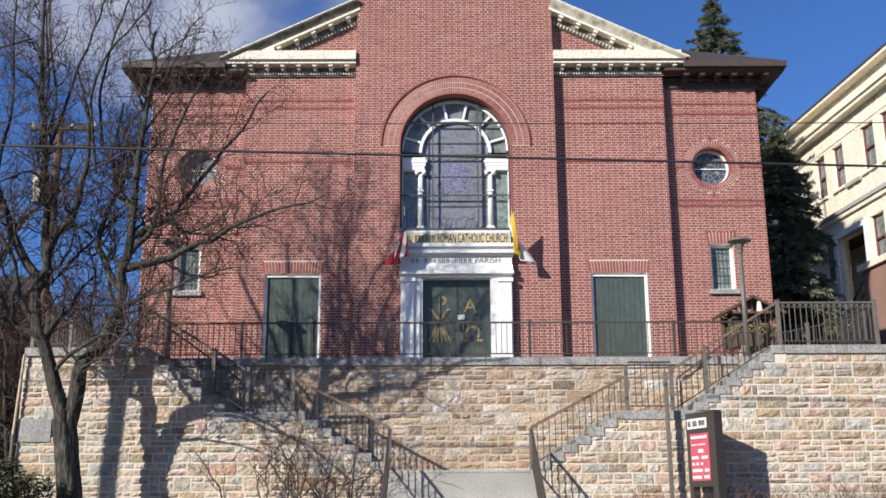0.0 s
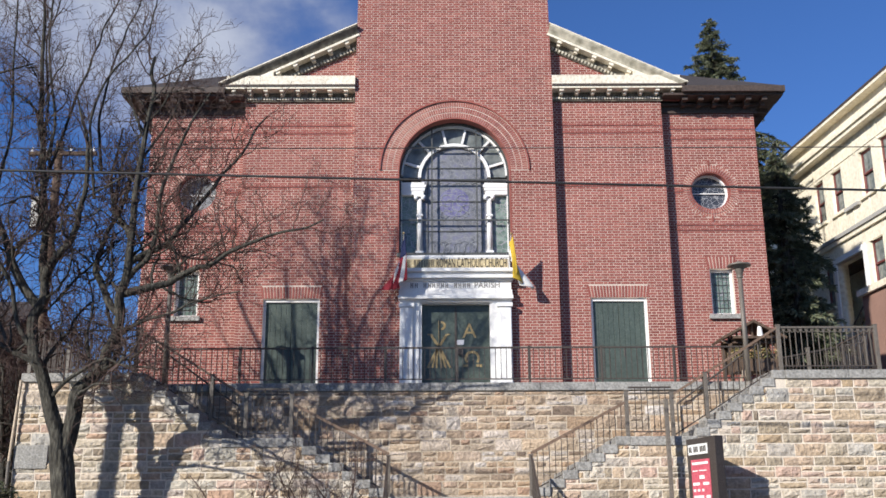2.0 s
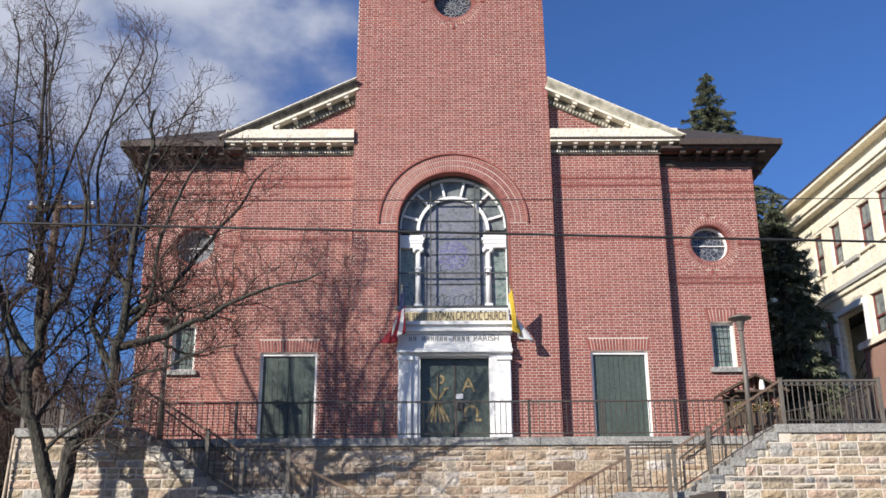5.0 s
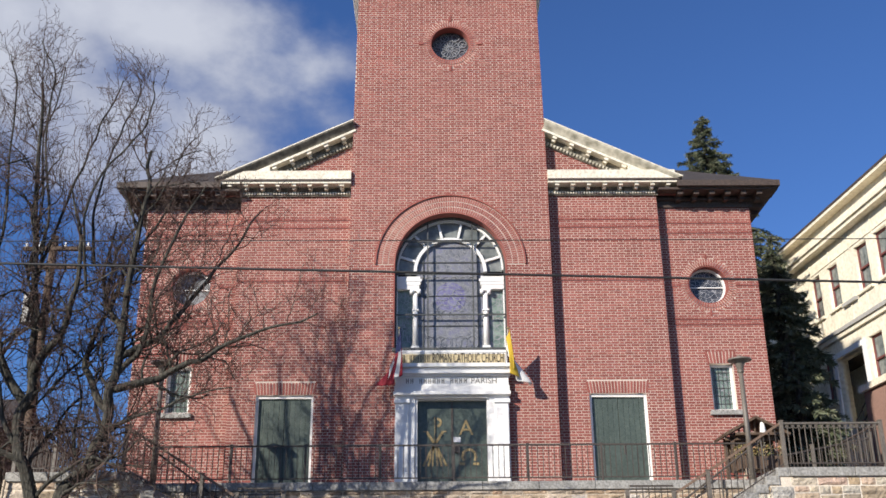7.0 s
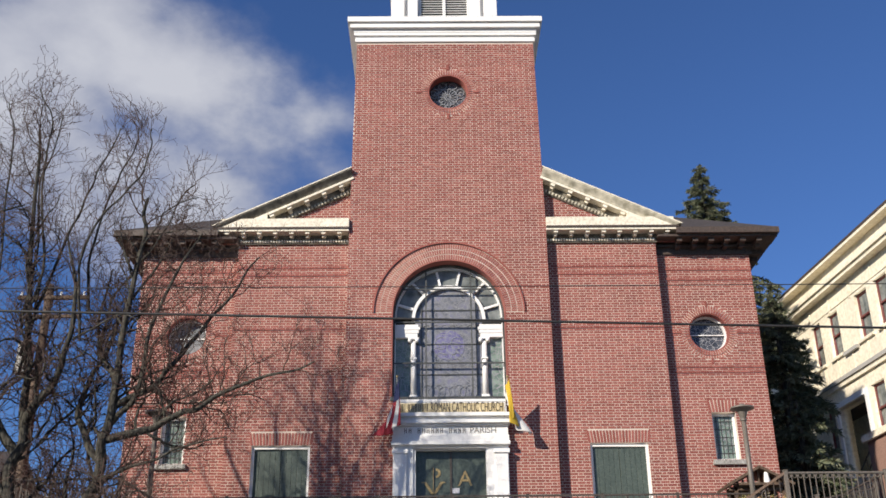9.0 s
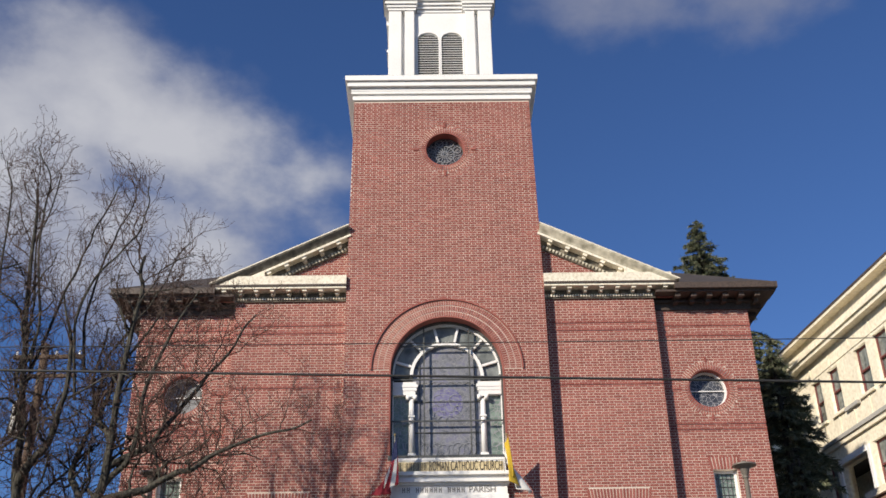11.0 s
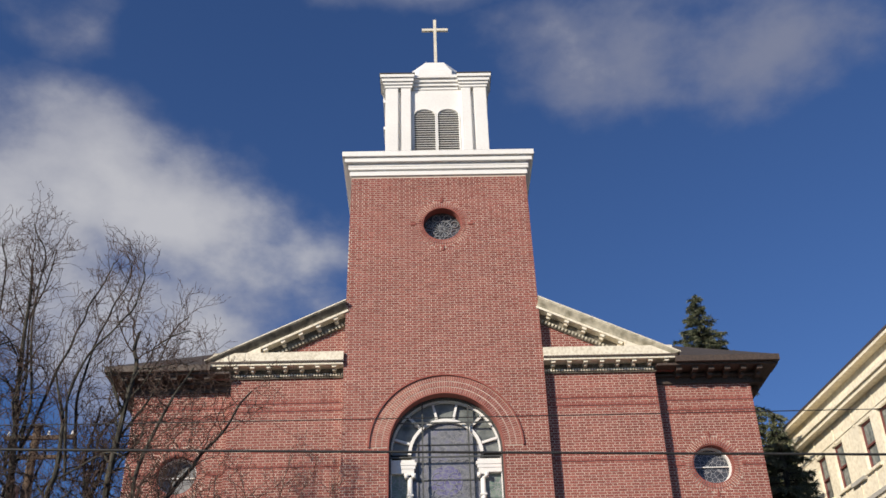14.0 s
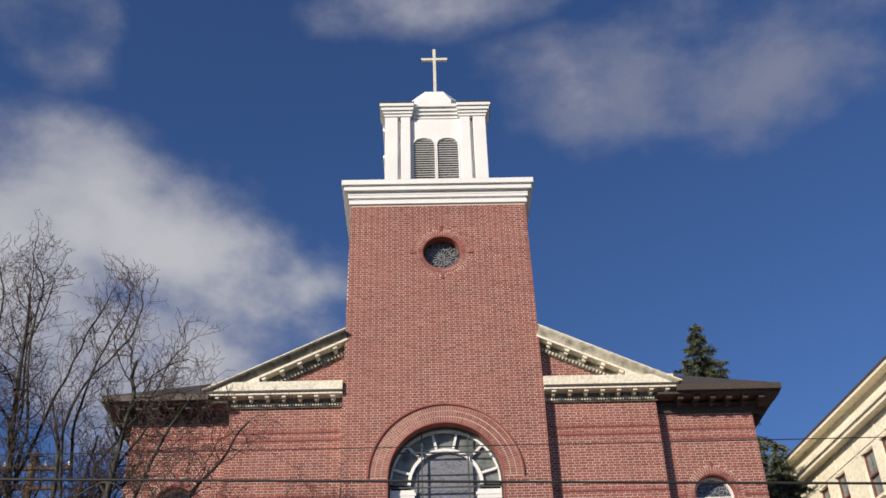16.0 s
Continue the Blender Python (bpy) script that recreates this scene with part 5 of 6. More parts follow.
# ---- bare trees and shrubs ----
class Wood:
    """Tapered limbs gathered into a few meshes by thickness."""

    def __init__(self, seed):
        self.rng, self.tubes = random.Random(seed), []

    def limb(self, pts, r0, r1):
        self.tubes.append(([Vector(p) for p in pts], r0, r1))

    def wander(self, p, d, length, r0, r1, steps, jitter, rise):
        pts, p, d = [Vector(p)], Vector(p), Vector(d).normalized()
        for _ in range(steps):
            d = (d + Vector((self.rng.gauss(0, jitter), self.rng.gauss(0, jitter), self.rng.gauss(0, jitter) + rise))).normalized()
            p = p + d * length / steps
            pts.append(p.copy())
        self.limb(pts, r0, r1)
        return pts

    def grow(self, pts, r0, r1, level, spec):
        """Side shoots along a limb."""
        if level >= len(spec):
            return
        gap, length, jitter, rise, spread = spec[level]
        total = sum((b - a).length for a, b in zip(pts, pts[1:]))
        n = max(1, round(total / gap))
        for k in range(n):
            s = (0.12 + 0.88 * (k + self.rng.random()) / n) * (len(pts) - 1)
            i = min(int(s), len(pts) - 2)
            p = pts[i].lerp(pts[i + 1], s - i)
            along = (pts[i + 1] - pts[i]).normalized()
            side = along.orthogonal().normalized()
            side.rotate(Matrix.Rotation(self.rng.uniform(0, math.tau), 3, along))
            d = along * (1 - spread) + side * spread + Vector((0, 0, 0.25))
            rr = (r0 + (r1 - r0) * s / (len(pts) - 1)) * 0.62
            ln = length * self.rng.uniform(0.55, 1.25)
            rr = min(rr, ln * 0.02 + 0.0056)
            tip = self.wander(p, d, ln, rr, max(0.005, rr * 0.42), (8, 6, 4)[min(level, 2)], jitter, rise)
            self.grow(tip, rr, max(0.005, rr * 0.42), level + 1, spec)

    def smooth(self, low):
        """Rounds off the thick limbs' bends."""
        done = []
        for pts, r0, r1 in self.tubes:
            if r0 >= low:
                for _ in range(3):
                    fine = [pts[0]]
                    for a, b in zip(pts, pts[1:]):
                        fine += [a.lerp(b, 0.25), a.lerp(b, 0.75)]
                    pts = fine + [pts[-1]]
            done.append((pts, r0, r1))
        self.tubes = done

    def mesh(self, name, low, high, sides, mat, parent, label="", smooth=True):
        verts, faces = [], []
        for pts, r0, r1 in self.tubes:
            if not low <= r0 < high:
                continue
            base = len(verts)
            n = len(pts)
            for i, p in enumerate(pts):
                d = (pts[min(i + 1, n - 1)] - pts[max(i - 1, 0)]).normalized()
                a = d.orthogonal().normalized()
                b = d.cross(a)
                r = r0 + (r1 - r0) * i / (n - 1)
                for k in range(sides):
                    t = k * math.tau / sides
                    rr = r * (1 + (0.16 * noise.noise((math.cos(t) * 3.2, math.sin(t) * 3.2, p.z * 0.9)) + 0.12 * noise.noise((math.cos(t) * 7, math.sin(t) * 7, p.z * 2.2)) if sides > 12 else 0))
                    verts.append(tuple(p + a * rr * math.cos(t) + b * rr * math.sin(t)))
            for i in range(n - 1):
                for k in range(sides):
                    q = (k + 1) % sides
                    faces.append((base + i * sides + k, base + i * sides + q, base + (i + 1) * sides + q, base + (i + 1) * sides + k))
            faces.append(tuple(base + (n - 1) * sides + k for k in range(sides)))
        mesh = bpy.data.meshes.new(name)
        mesh.from_pydata(verts, [], faces)
        mesh.materials.append(mat)
        if smooth:
            mesh.polygons.foreach_set("use_smooth", [True] * len(faces))
        return link_part(name, mesh, parent, label)


def along_plane(w, pts, y, drift):
    """Limb waypoints given in x and z, with a depth that drifts."""
    out = []
    for i, (x, z) in enumerate(pts):
        out.append(Vector((x, y + drift * i / max(1, len(pts) - 1) + w.rng.uniform(-0.05, 0.05), z)))
    return out


def gnarled(line, rng, by):
    """Small kinks between the waypoints of a limb."""
    out = [line[0]]
    for a, b in zip(line, line[1:]):
        out += [a.lerp(b, 0.5) + Vector((rng.gauss(0, by), rng.gauss(0, by), rng.gauss(0, by))), b]
    return out


SHOOTS = ((0.25, 1.4, 0.26, 0.07, 0.62), (0.2, 0.8, 0.32, 0.07, 0.64), (0.16, 0.36, 0.36, 0.05, 0.66))
CROWN = ((0.28, 1.25, 0.2, 0.08, 0.58), (0.21, 0.7, 0.26, 0.07, 0.6), (0.2, 0.32, 0.3, 0.05, 0.62))
w = Wood(11)
TY = -5.35
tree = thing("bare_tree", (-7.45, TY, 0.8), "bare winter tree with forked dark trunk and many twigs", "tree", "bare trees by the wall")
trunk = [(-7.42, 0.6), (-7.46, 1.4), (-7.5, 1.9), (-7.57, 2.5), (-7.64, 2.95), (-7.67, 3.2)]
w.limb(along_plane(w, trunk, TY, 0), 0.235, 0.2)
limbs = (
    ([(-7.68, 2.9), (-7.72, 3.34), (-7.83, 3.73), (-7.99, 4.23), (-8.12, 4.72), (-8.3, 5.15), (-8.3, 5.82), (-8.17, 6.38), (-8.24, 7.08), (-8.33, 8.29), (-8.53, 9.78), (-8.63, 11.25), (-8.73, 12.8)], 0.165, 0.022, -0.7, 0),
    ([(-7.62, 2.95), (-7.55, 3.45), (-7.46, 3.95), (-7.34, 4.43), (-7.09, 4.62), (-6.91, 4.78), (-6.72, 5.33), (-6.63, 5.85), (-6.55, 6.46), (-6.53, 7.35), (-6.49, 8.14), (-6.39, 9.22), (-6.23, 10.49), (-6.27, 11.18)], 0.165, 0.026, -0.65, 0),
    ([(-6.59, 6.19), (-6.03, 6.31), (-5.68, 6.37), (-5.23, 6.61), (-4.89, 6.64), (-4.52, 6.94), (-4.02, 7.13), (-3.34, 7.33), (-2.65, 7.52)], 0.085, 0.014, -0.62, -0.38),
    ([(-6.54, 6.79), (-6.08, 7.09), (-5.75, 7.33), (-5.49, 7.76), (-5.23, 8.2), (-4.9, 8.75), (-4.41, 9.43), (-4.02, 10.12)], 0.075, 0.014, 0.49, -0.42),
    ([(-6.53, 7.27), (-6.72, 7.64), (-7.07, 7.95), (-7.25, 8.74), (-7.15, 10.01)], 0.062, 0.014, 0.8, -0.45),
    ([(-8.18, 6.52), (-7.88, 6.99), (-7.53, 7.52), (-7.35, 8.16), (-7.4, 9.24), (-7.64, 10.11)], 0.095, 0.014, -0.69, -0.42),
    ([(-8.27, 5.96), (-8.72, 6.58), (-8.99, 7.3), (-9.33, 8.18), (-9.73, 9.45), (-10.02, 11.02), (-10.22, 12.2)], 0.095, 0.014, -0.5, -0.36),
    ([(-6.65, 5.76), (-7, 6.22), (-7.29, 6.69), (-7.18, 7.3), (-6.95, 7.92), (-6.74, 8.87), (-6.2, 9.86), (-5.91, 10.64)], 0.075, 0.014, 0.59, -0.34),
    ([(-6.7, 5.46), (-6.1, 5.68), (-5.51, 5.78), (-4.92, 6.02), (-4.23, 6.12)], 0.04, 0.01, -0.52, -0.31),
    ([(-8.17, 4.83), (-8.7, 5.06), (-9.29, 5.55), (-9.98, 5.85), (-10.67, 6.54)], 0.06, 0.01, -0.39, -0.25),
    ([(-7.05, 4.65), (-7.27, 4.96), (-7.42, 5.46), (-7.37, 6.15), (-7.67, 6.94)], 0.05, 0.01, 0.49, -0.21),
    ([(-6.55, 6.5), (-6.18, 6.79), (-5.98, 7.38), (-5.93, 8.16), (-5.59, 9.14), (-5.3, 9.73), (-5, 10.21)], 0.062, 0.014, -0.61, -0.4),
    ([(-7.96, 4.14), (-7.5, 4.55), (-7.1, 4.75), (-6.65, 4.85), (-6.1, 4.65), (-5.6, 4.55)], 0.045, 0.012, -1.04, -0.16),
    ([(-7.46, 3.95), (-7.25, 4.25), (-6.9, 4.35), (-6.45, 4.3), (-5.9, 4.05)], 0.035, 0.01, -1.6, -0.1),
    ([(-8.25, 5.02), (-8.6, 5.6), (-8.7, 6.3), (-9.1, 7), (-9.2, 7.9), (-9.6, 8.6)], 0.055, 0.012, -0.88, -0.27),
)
crown_limbs = (
    ([(-8.43, 7.84), (-8.25, 8.81), (-8.07, 9.7), (-7.91, 10.59), (-7.71, 11.37), (-7.56, 12.04), (-7.24, 12.87), (-7.18, 13.11)], 0.037, 0.01, 0.3, -0.5),
    ([(-7.45, 8.95), (-7.55, 9.66), (-7.61, 10.36), (-7.55, 10.89), (-7.4, 11.69), (-7.24, 12.39), (-6.96, 13.24), (-7, 13.54)], 0.034, 0.01, 0.3, 0.15),
    ([(-7.21, 8.02), (-7.3, 8.79), (-7.38, 9.56), (-7.09, 10.43), (-6.68, 10.94), (-6.27, 11.45), (-6.11, 12.11), (-6.15, 12.42)], 0.031, 0.01, -0.5, -0.83),
    ([(-8.4, 7.46), (-8.26, 8.63), (-8.2, 9.71), (-8.49, 11.39), (-8.46, 12.46), (-8.49, 13.16), (-8.79, 13.7)], 0.034, 0.01, -0.4, -0.48),
    ([(-9.23, 8.1), (-9.03, 9.26), (-9.04, 10.29), (-9.08, 11.72), (-9.1, 12.67), (-9.22, 13.13)], 0.031, 0.01, -0.6, -0.6),
    ([(-7.06, 8.03), (-7.05, 8.7), (-7.02, 9.27), (-6.73, 9.78), (-6.33, 10.42), (-6.03, 11.08), (-5.85, 11.75), (-5.58, 12.09)], 0.031, 0.01, 0.5, 0),
    ([(-8.48, 8.41), (-8.5, 9.1), (-8.52, 9.69), (-8.59, 10.84), (-8.73, 11.9), (-8.54, 12.72), (-8.5, 13.48)], 0.031, 0.01, 0.4, -0.53),
)
SPRAY = ((0.22, 0.8, 0.2, 0.06, 0.6), (0.18, 0.42, 0.25, 0.06, 0.62), (0.18, 0.2, 0.3, 0.05, 0.64))
BOUGHS = ((0.5, 2.3, 0.26, 0.07, 0.6), (0.26, 1.1, 0.36, 0.06, 0.64), (0.2, 0.5, 0.42, 0.05, 0.66))
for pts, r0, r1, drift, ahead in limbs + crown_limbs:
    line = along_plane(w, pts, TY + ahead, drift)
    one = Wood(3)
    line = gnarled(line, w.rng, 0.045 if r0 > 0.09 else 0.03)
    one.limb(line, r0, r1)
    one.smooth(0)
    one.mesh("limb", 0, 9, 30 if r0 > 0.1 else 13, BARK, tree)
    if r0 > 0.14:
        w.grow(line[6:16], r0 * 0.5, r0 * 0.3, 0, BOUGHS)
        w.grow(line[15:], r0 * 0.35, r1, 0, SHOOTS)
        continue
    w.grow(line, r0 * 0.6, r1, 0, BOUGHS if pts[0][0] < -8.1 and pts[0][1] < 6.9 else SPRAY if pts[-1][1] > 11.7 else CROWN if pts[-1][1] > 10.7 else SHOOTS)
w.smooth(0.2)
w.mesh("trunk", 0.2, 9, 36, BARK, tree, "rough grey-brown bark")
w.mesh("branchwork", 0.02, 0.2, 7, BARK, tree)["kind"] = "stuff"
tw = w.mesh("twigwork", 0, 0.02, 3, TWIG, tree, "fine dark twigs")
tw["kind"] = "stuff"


def plain_tree(seed, at, high, label, group, lean=0.0, shoots=SHOOTS, trunk_r=0.2, fork=0.28):
    """A bare tree that forks above a short trunk."""
    w = Wood(seed)
    at = Vector(at)
    t = thing("bare_tree", at, label, "tree", group)
    stem = w.wander(at - Vector((0, 0, 0.1)), (lean, 0, 1), high * fork, trunk_r, trunk_r * 0.75, 6, 0.06 if fork < 0.4 else 0.02, 0.05)
    w_limbs = []
    for i in range(6):
        a = i * math.tau / 6 + w.rng.uniform(-0.4, 0.4)
        out = w.rng.uniform(0.25, 0.6)
        w_limbs.append(w.wander(stem[-1 - (i % 2)], (math.cos(a) * out + lean, math.sin(a) * out, 1), high * (1 - fork) * w.rng.uniform(0.7, 1.0), trunk_r * 0.5, 0.015, 10, 0.12, 0.08))
    for line in w_limbs:
        w.grow(line[1:], trunk_r * 0.35, 0.015, 0, shoots)
    w.mesh("trunk", trunk_r * 0.45, 9, 10, BARK, t)
    w.mesh("branchwork", 0.02, trunk_r * 0.45, 5, BARK, t)["kind"] = "stuff"
    w.mesh("twigwork", 0, 0.02, 3, TWIG, t)["kind"] = "stuff"
    return t


plain_tree(21, (-13.4, -1.0, 0), 13.5, "bare winter tree beyond the stone wall", "bare trees by the wall", 0, ((0.45, 2.0, 0.3, 0.05, 0.62), (0.26, 0.9, 0.38, 0.05, 0.66), (0.3, 0.35, 0.4, 0.03, 0.7)))
plain_tree(26, (-11.7, -8.3, 0.1), 14.0, "bare winter tree beside the street", "bare trees by the wall", 0.02, ((1.3, 1.8, 0.2, 0.06, 0.6), (0.7, 1.0, 0.26, 0.05, 0.66)), 0.17, 0.56)
FAR = ((0.7, 2.6, 0.2, 0.06, 0.6), (0.45, 1.5, 0.26, 0.05, 0.66))
for i, (x, y, h) in enumerate(((-17, 12, 11), (-21, 22, 13), (-14.5, 26, 12), (-26, 18, 14), (-30, 34, 14), (-19, 40, 13))):
    plain_tree(40 + i, (x, y, 0), h, "bare tree behind the church, seen far off", "far bare trees", 0, FAR, 0.16)

for i, (x, y, h) in enumerate(((-10.2, 3.2, 8.4), (-11.3, 5.0, 9.0), (-12.4, 3.4, 8.6), (-13.6, 5.2, 9.2), (-14.8, 3.6, 8.4), (-16.2, 5.2, 9.0), (-10.9, 7.0, 8.8), (-12.9, 7.6, 9.4))):
    plain_tree(60 + i, (x, y, 0), h, "low bare tree in a thicket behind the terrace", "bare thicket", 0, ((0.26, 1.5, 0.3, 0.05, 0.62), (0.2, 0.75, 0.38, 0.05, 0.66)), 0.17, 0.3)

shrubs = ((-3.95, 3.3), (-3.4, 3.6), (-2.75, 3.2), (-2.2, 3.0))
for i, (x, top) in enumerate(shrubs):
    w = Wood(70 + i)
    sh = thing("bare_shrub", (x, -4.65, 0.8), "bare shrub of thin upright stems against the wall", "shrub", "bare shrubs below the wall")
    for k in range(5):
        line = w.wander((x + w.rng.uniform(-0.2, 0.2), -4.65, 0.75), (w.rng.gauss(0, 0.3), w.rng.gauss(0, 0.1), 1), (top - 0.8) * w.rng.uniform(0.85, 1.1), 0.03, 0.011, 12, 0.24, 0.06)
        w.grow(line[4:], 0.02, 0.007, 0, ((0.3, 0.75, 0.28, 0.1, 0.55), (0.24, 0.35, 0.34, 0.05, 0.62), (0.2, 0.2, 0.4, 0.0, 0.66)))
    w.mesh("stemwork", 0.0, 1, 4, TWIG, sh)["kind"] = "stuff"
REDTWIG = material("dull_red_twig", ((0.09, 0.045, 0.04), (0.17, 0.09, 0.075)), 0.85, 30, 2, 0.1, spread="island")
for i, (x, top) in enumerate(((3.4, 1.85), (3.95, 1.95), (5.35, 1.9), (5.9, 2.0), (6.6, 1.85), (7.3, 1.95), (8.0, 2.0), (8.8, 2.0))):
    w = Wood(90 + i)
    sh = thing("hedge_shrub", (x, -4.75, 0.8), "leafless dull red shrub at the foot of the wall", "shrub", "dull red shrubs")
    for k in range(26):
        a = w.rng.uniform(0, math.tau)
        line = w.wander((x, -4.75, 0.78), (math.cos(a) * 0.5, math.sin(a) * 0.5, 1), (top - 0.8) * w.rng.uniform(0.8, 1.15), 0.008, 0.004, 5, 0.15, 0.02)
        w.grow(line, 0.008, 0.003, 0, ((0.16, 0.35, 0.25, 0.05, 0.6),))
    w.mesh("stemwork", 0, 1, 3, REDTWIG, sh)["kind"] = "stuff"
HEDGE = material("dark_green_leaf", ((0.025, 0.035, 0.014), (0.05, 0.06, 0.022), (0.07, 0.06, 0.03)), 0.5, 15, 2, 0, spread="island")
for x, y, z in ((-7.95, -6.4, 1.75), (-8.5, -6.2, 2.05), (-9.1, -6.35, 2.1)):
    bush = thing("evergreen_bush", (x, y, 0.7), "dark evergreen bush at the wall's end", "bush", "evergreen bushes")
    rng = random.Random(int(-x * 10))
    leaf_cloud("leaves", [((x + rng.uniform(-0.35, 0.35), y + rng.uniform(-0.3, 0.3), z + rng.uniform(-0.7, 0.4)), 0.33, 260) for _ in range(16)], 0.035, HEDGE, bush, rng)["kind"] = "stuff"
    bm = bmesh.new()
    for k in range(5):
        bar(bm, (x, y, 0.7), (x + rng.uniform(-0.3, 0.3), y + rng.uniform(-0.3, 0.3), z + 0.2), 0.02, 6, 0.008)
    part("stems", bm, TWIG, bush)


# ---- spruces behind the church ----
def spruce(at, top, wide, seed, label):
    """A conifer: whorls of drooping boughs, each hung with many small needle sprays."""
    rng = random.Random(seed)
    at = Vector(at)
    t = thing("spruce_tree", at, label, "tree", "spruces beside the church")
    bm = bmesh.new()
    bar(bm, at, (at.x, at.y, top), 0.28, 10, 0.02)
    part("trunk", bm, BARK, t)
    verts, faces, boughs = [], [], bmesh.new()
    z = at.z + 0.6
    while z < top - 0.1:
        share = (top - z) / (top - at.z)
        reach = wide * min(1.0, 0.07 + share * 2.3) * rng.uniform(0.82, 1.12)
        for k in range(rng.randint(6, 8)):
            a = rng.uniform(0, math.tau)
            r = reach * rng.uniform(0.4, 1.15)
            lift = rng.uniform(-0.2, 0.2)
            pts = []
            for s in range(7):
                q = s / 6
                pts.append(Vector((at.x + math.cos(a) * r * q, at.y + math.sin(a) * r * q, z + lift + 0.25 * q * r * (0.35 if share < 0.25 else -0.1) - 0.28 * r * q * q + 0.12 * r * max(0, q - 0.7))))
            bar(boughs, pts[0], pts[3], 0.03, 4, 0.018)
            bar(boughs, pts[3], pts[6], 0.018, 4, 0.005)
            n = int(30 + r * 130)
            for _ in range(n):
                q = rng.uniform(0.15, 1) ** 0.8 * 6
                i = min(int(q), 5)
                p = pts[i].lerp(pts[i + 1], q - i)
                side = Vector((-math.sin(a), math.cos(a), 0)) * rng.choice((-1, 1))
                d = (side * rng.uniform(0.2, 1) + Vector((math.cos(a), math.sin(a), 0)) * rng.uniform(0.2, 1) + Vector((0, 0, rng.uniform(-1.3, 0.25)))).normalized()
                ln = rng.uniform(0.1, 0.27) * (0.6 + 0.4 * min(1, r))
                across = d.cross(Vector((rng.gauss(0, 1), rng.gauss(0, 1), rng.gauss(0, 1)))).normalized() * ln * 0.095
                o = len(verts)
                verts += [p, p + d * ln * 0.5 + across, p + d * ln, p + d * ln * 0.5 - across]
                faces += [(o, o + 1, o + 2), (o, o + 2, o + 3)]
        z += 0.13 + 0.1 * share
    part("boughwork", boughs, BARK, t)["kind"] = "stuff"
    mesh = bpy.data.meshes.new("needles")
    mesh.from_pydata([tuple(v) for v in verts], [], faces)
    mesh.materials.append(NEEDLE)
    link_part("needles", mesh, t, "dark green hanging needle sprays")["kind"] = "stuff"
    return t


spruce((12.9, 19.7, 4.8), 25.8, 3.4, 3, "tall dark green spruce close behind the church")
spruce((14.5, 21.9, 4.8), 24.5, 2.1, 9, "dark green spruce behind a taller one")
spruce((10.0, 4.2, 4.8), 13.3, 1.25, 4, "dark spruce between the church and the cream building")
spruce((9.5, 2.2, 4.8), 9.0, 1.05, 6, "low dark spruce beside the church wall")

# ---- cream building next door ----
BX = 14.0
BRICKB = material("brown_brick_base", ((0.22, 0.13, 0.1), (0.3, 0.18, 0.14)), 0.85, 40, 1, 0.4)
SASH = material("dark_red_sash", ((0.12, 0.03, 0.03), (0.18, 0.05, 0.045)), 0.5, 30, 2, 0)
house = thing("cream_building", (BX + 4, 6, 4.85), "cream stucco building of three storeys with a deep cornice", "building")


def yz(outline, holes, x0, x1):
    bm = slab(outline, holes, x0, x1)
    bmesh.ops.transform(bm, matrix=Matrix(((0, 1, 0, 0), (1, 0, 0, 0), (0, 0, 1, 0), (0, 0, 0, 1))), verts=bm.verts[:])
    bmesh.ops.recalc_face_normals(bm, faces=bm.faces[:])
    return bm


UPPER = [(5.1, 5.98), (6.45, 7.32), (8.6, 9.4), (10.0, 10.75), (3.3, 4.2)]
LOWER = [(6.4, 7.28), (10.0, 10.65), (4.6, 5.5)]
holes = [[(a, 12.5), (b, 12.5), (b, 14.1), (a, 14.1)] for a, b in UPPER] + [[(a, 9.35), (b, 9.35), (b, 10.95), (a, 10.95)] for a, b in LOWER] + [[(7.66, 8.3), (9.6, 8.3), (9.6, 10.75), (7.66, 10.75)]]
part("wall", yz([(1.5, 4.0), (17.3, 4.0), (17.3, 15.72), (1.5, 15.72)], holes, BX, BX + 0.4), STUCCO, house, "cream stucco wall")
for y in (1.5, 16.9):
    part("end_wall", boxes((BX + 0.4, BX + 12, y, y + 0.4, 4.0, 15.6)), STUCCO, house)
part("eave", boxes((BX - 0.34, BX + 12, 1.2, 17.6, 15.725, 15.83)), STUCCO, house, "cream boarded eave")
part("roof", boxes((BX - 0.36, BX + 12, 1.2, 17.65, 15.834, 15.92)), BROWN, house, "dark roof edge")
part("cornice", boxes((BX - 0.32, BX - 0.004, 1.5, 17.5, 14.8, 14.94)), STUCCO, house)
part("cornice", boxes((BX - 0.4, BX - 0.004, 1.5, 17.55, 14.94, 15.06)), STUCCO, house)
part("belt_course", boxes((BX - 0.1, BX - 0.004, 1.5, 17.4, 11.4, 11.55)), STUCCO, house)
part("belt_course", boxes((BX - 0.17, BX - 0.004, 1.5, 17.4, 11.55, 11.68)), CONCRETE, house)
part("porch_recess", boxes((BX + 1.3, BX + 1.4, 7.4, 12.2, 8.0, 11.2), (BX + 0.4, BX + 1.3, 7.4, 12.2, 8.0, 8.3)), STUCCO, house)
# ceiling coloured dark brown to stand in for the porch's black shadow
part("porch_ceiling", boxes((BX + 0.4, BX + 1.3, 7.4, 12.2, 10.78, 10.86)), BROWN, house)
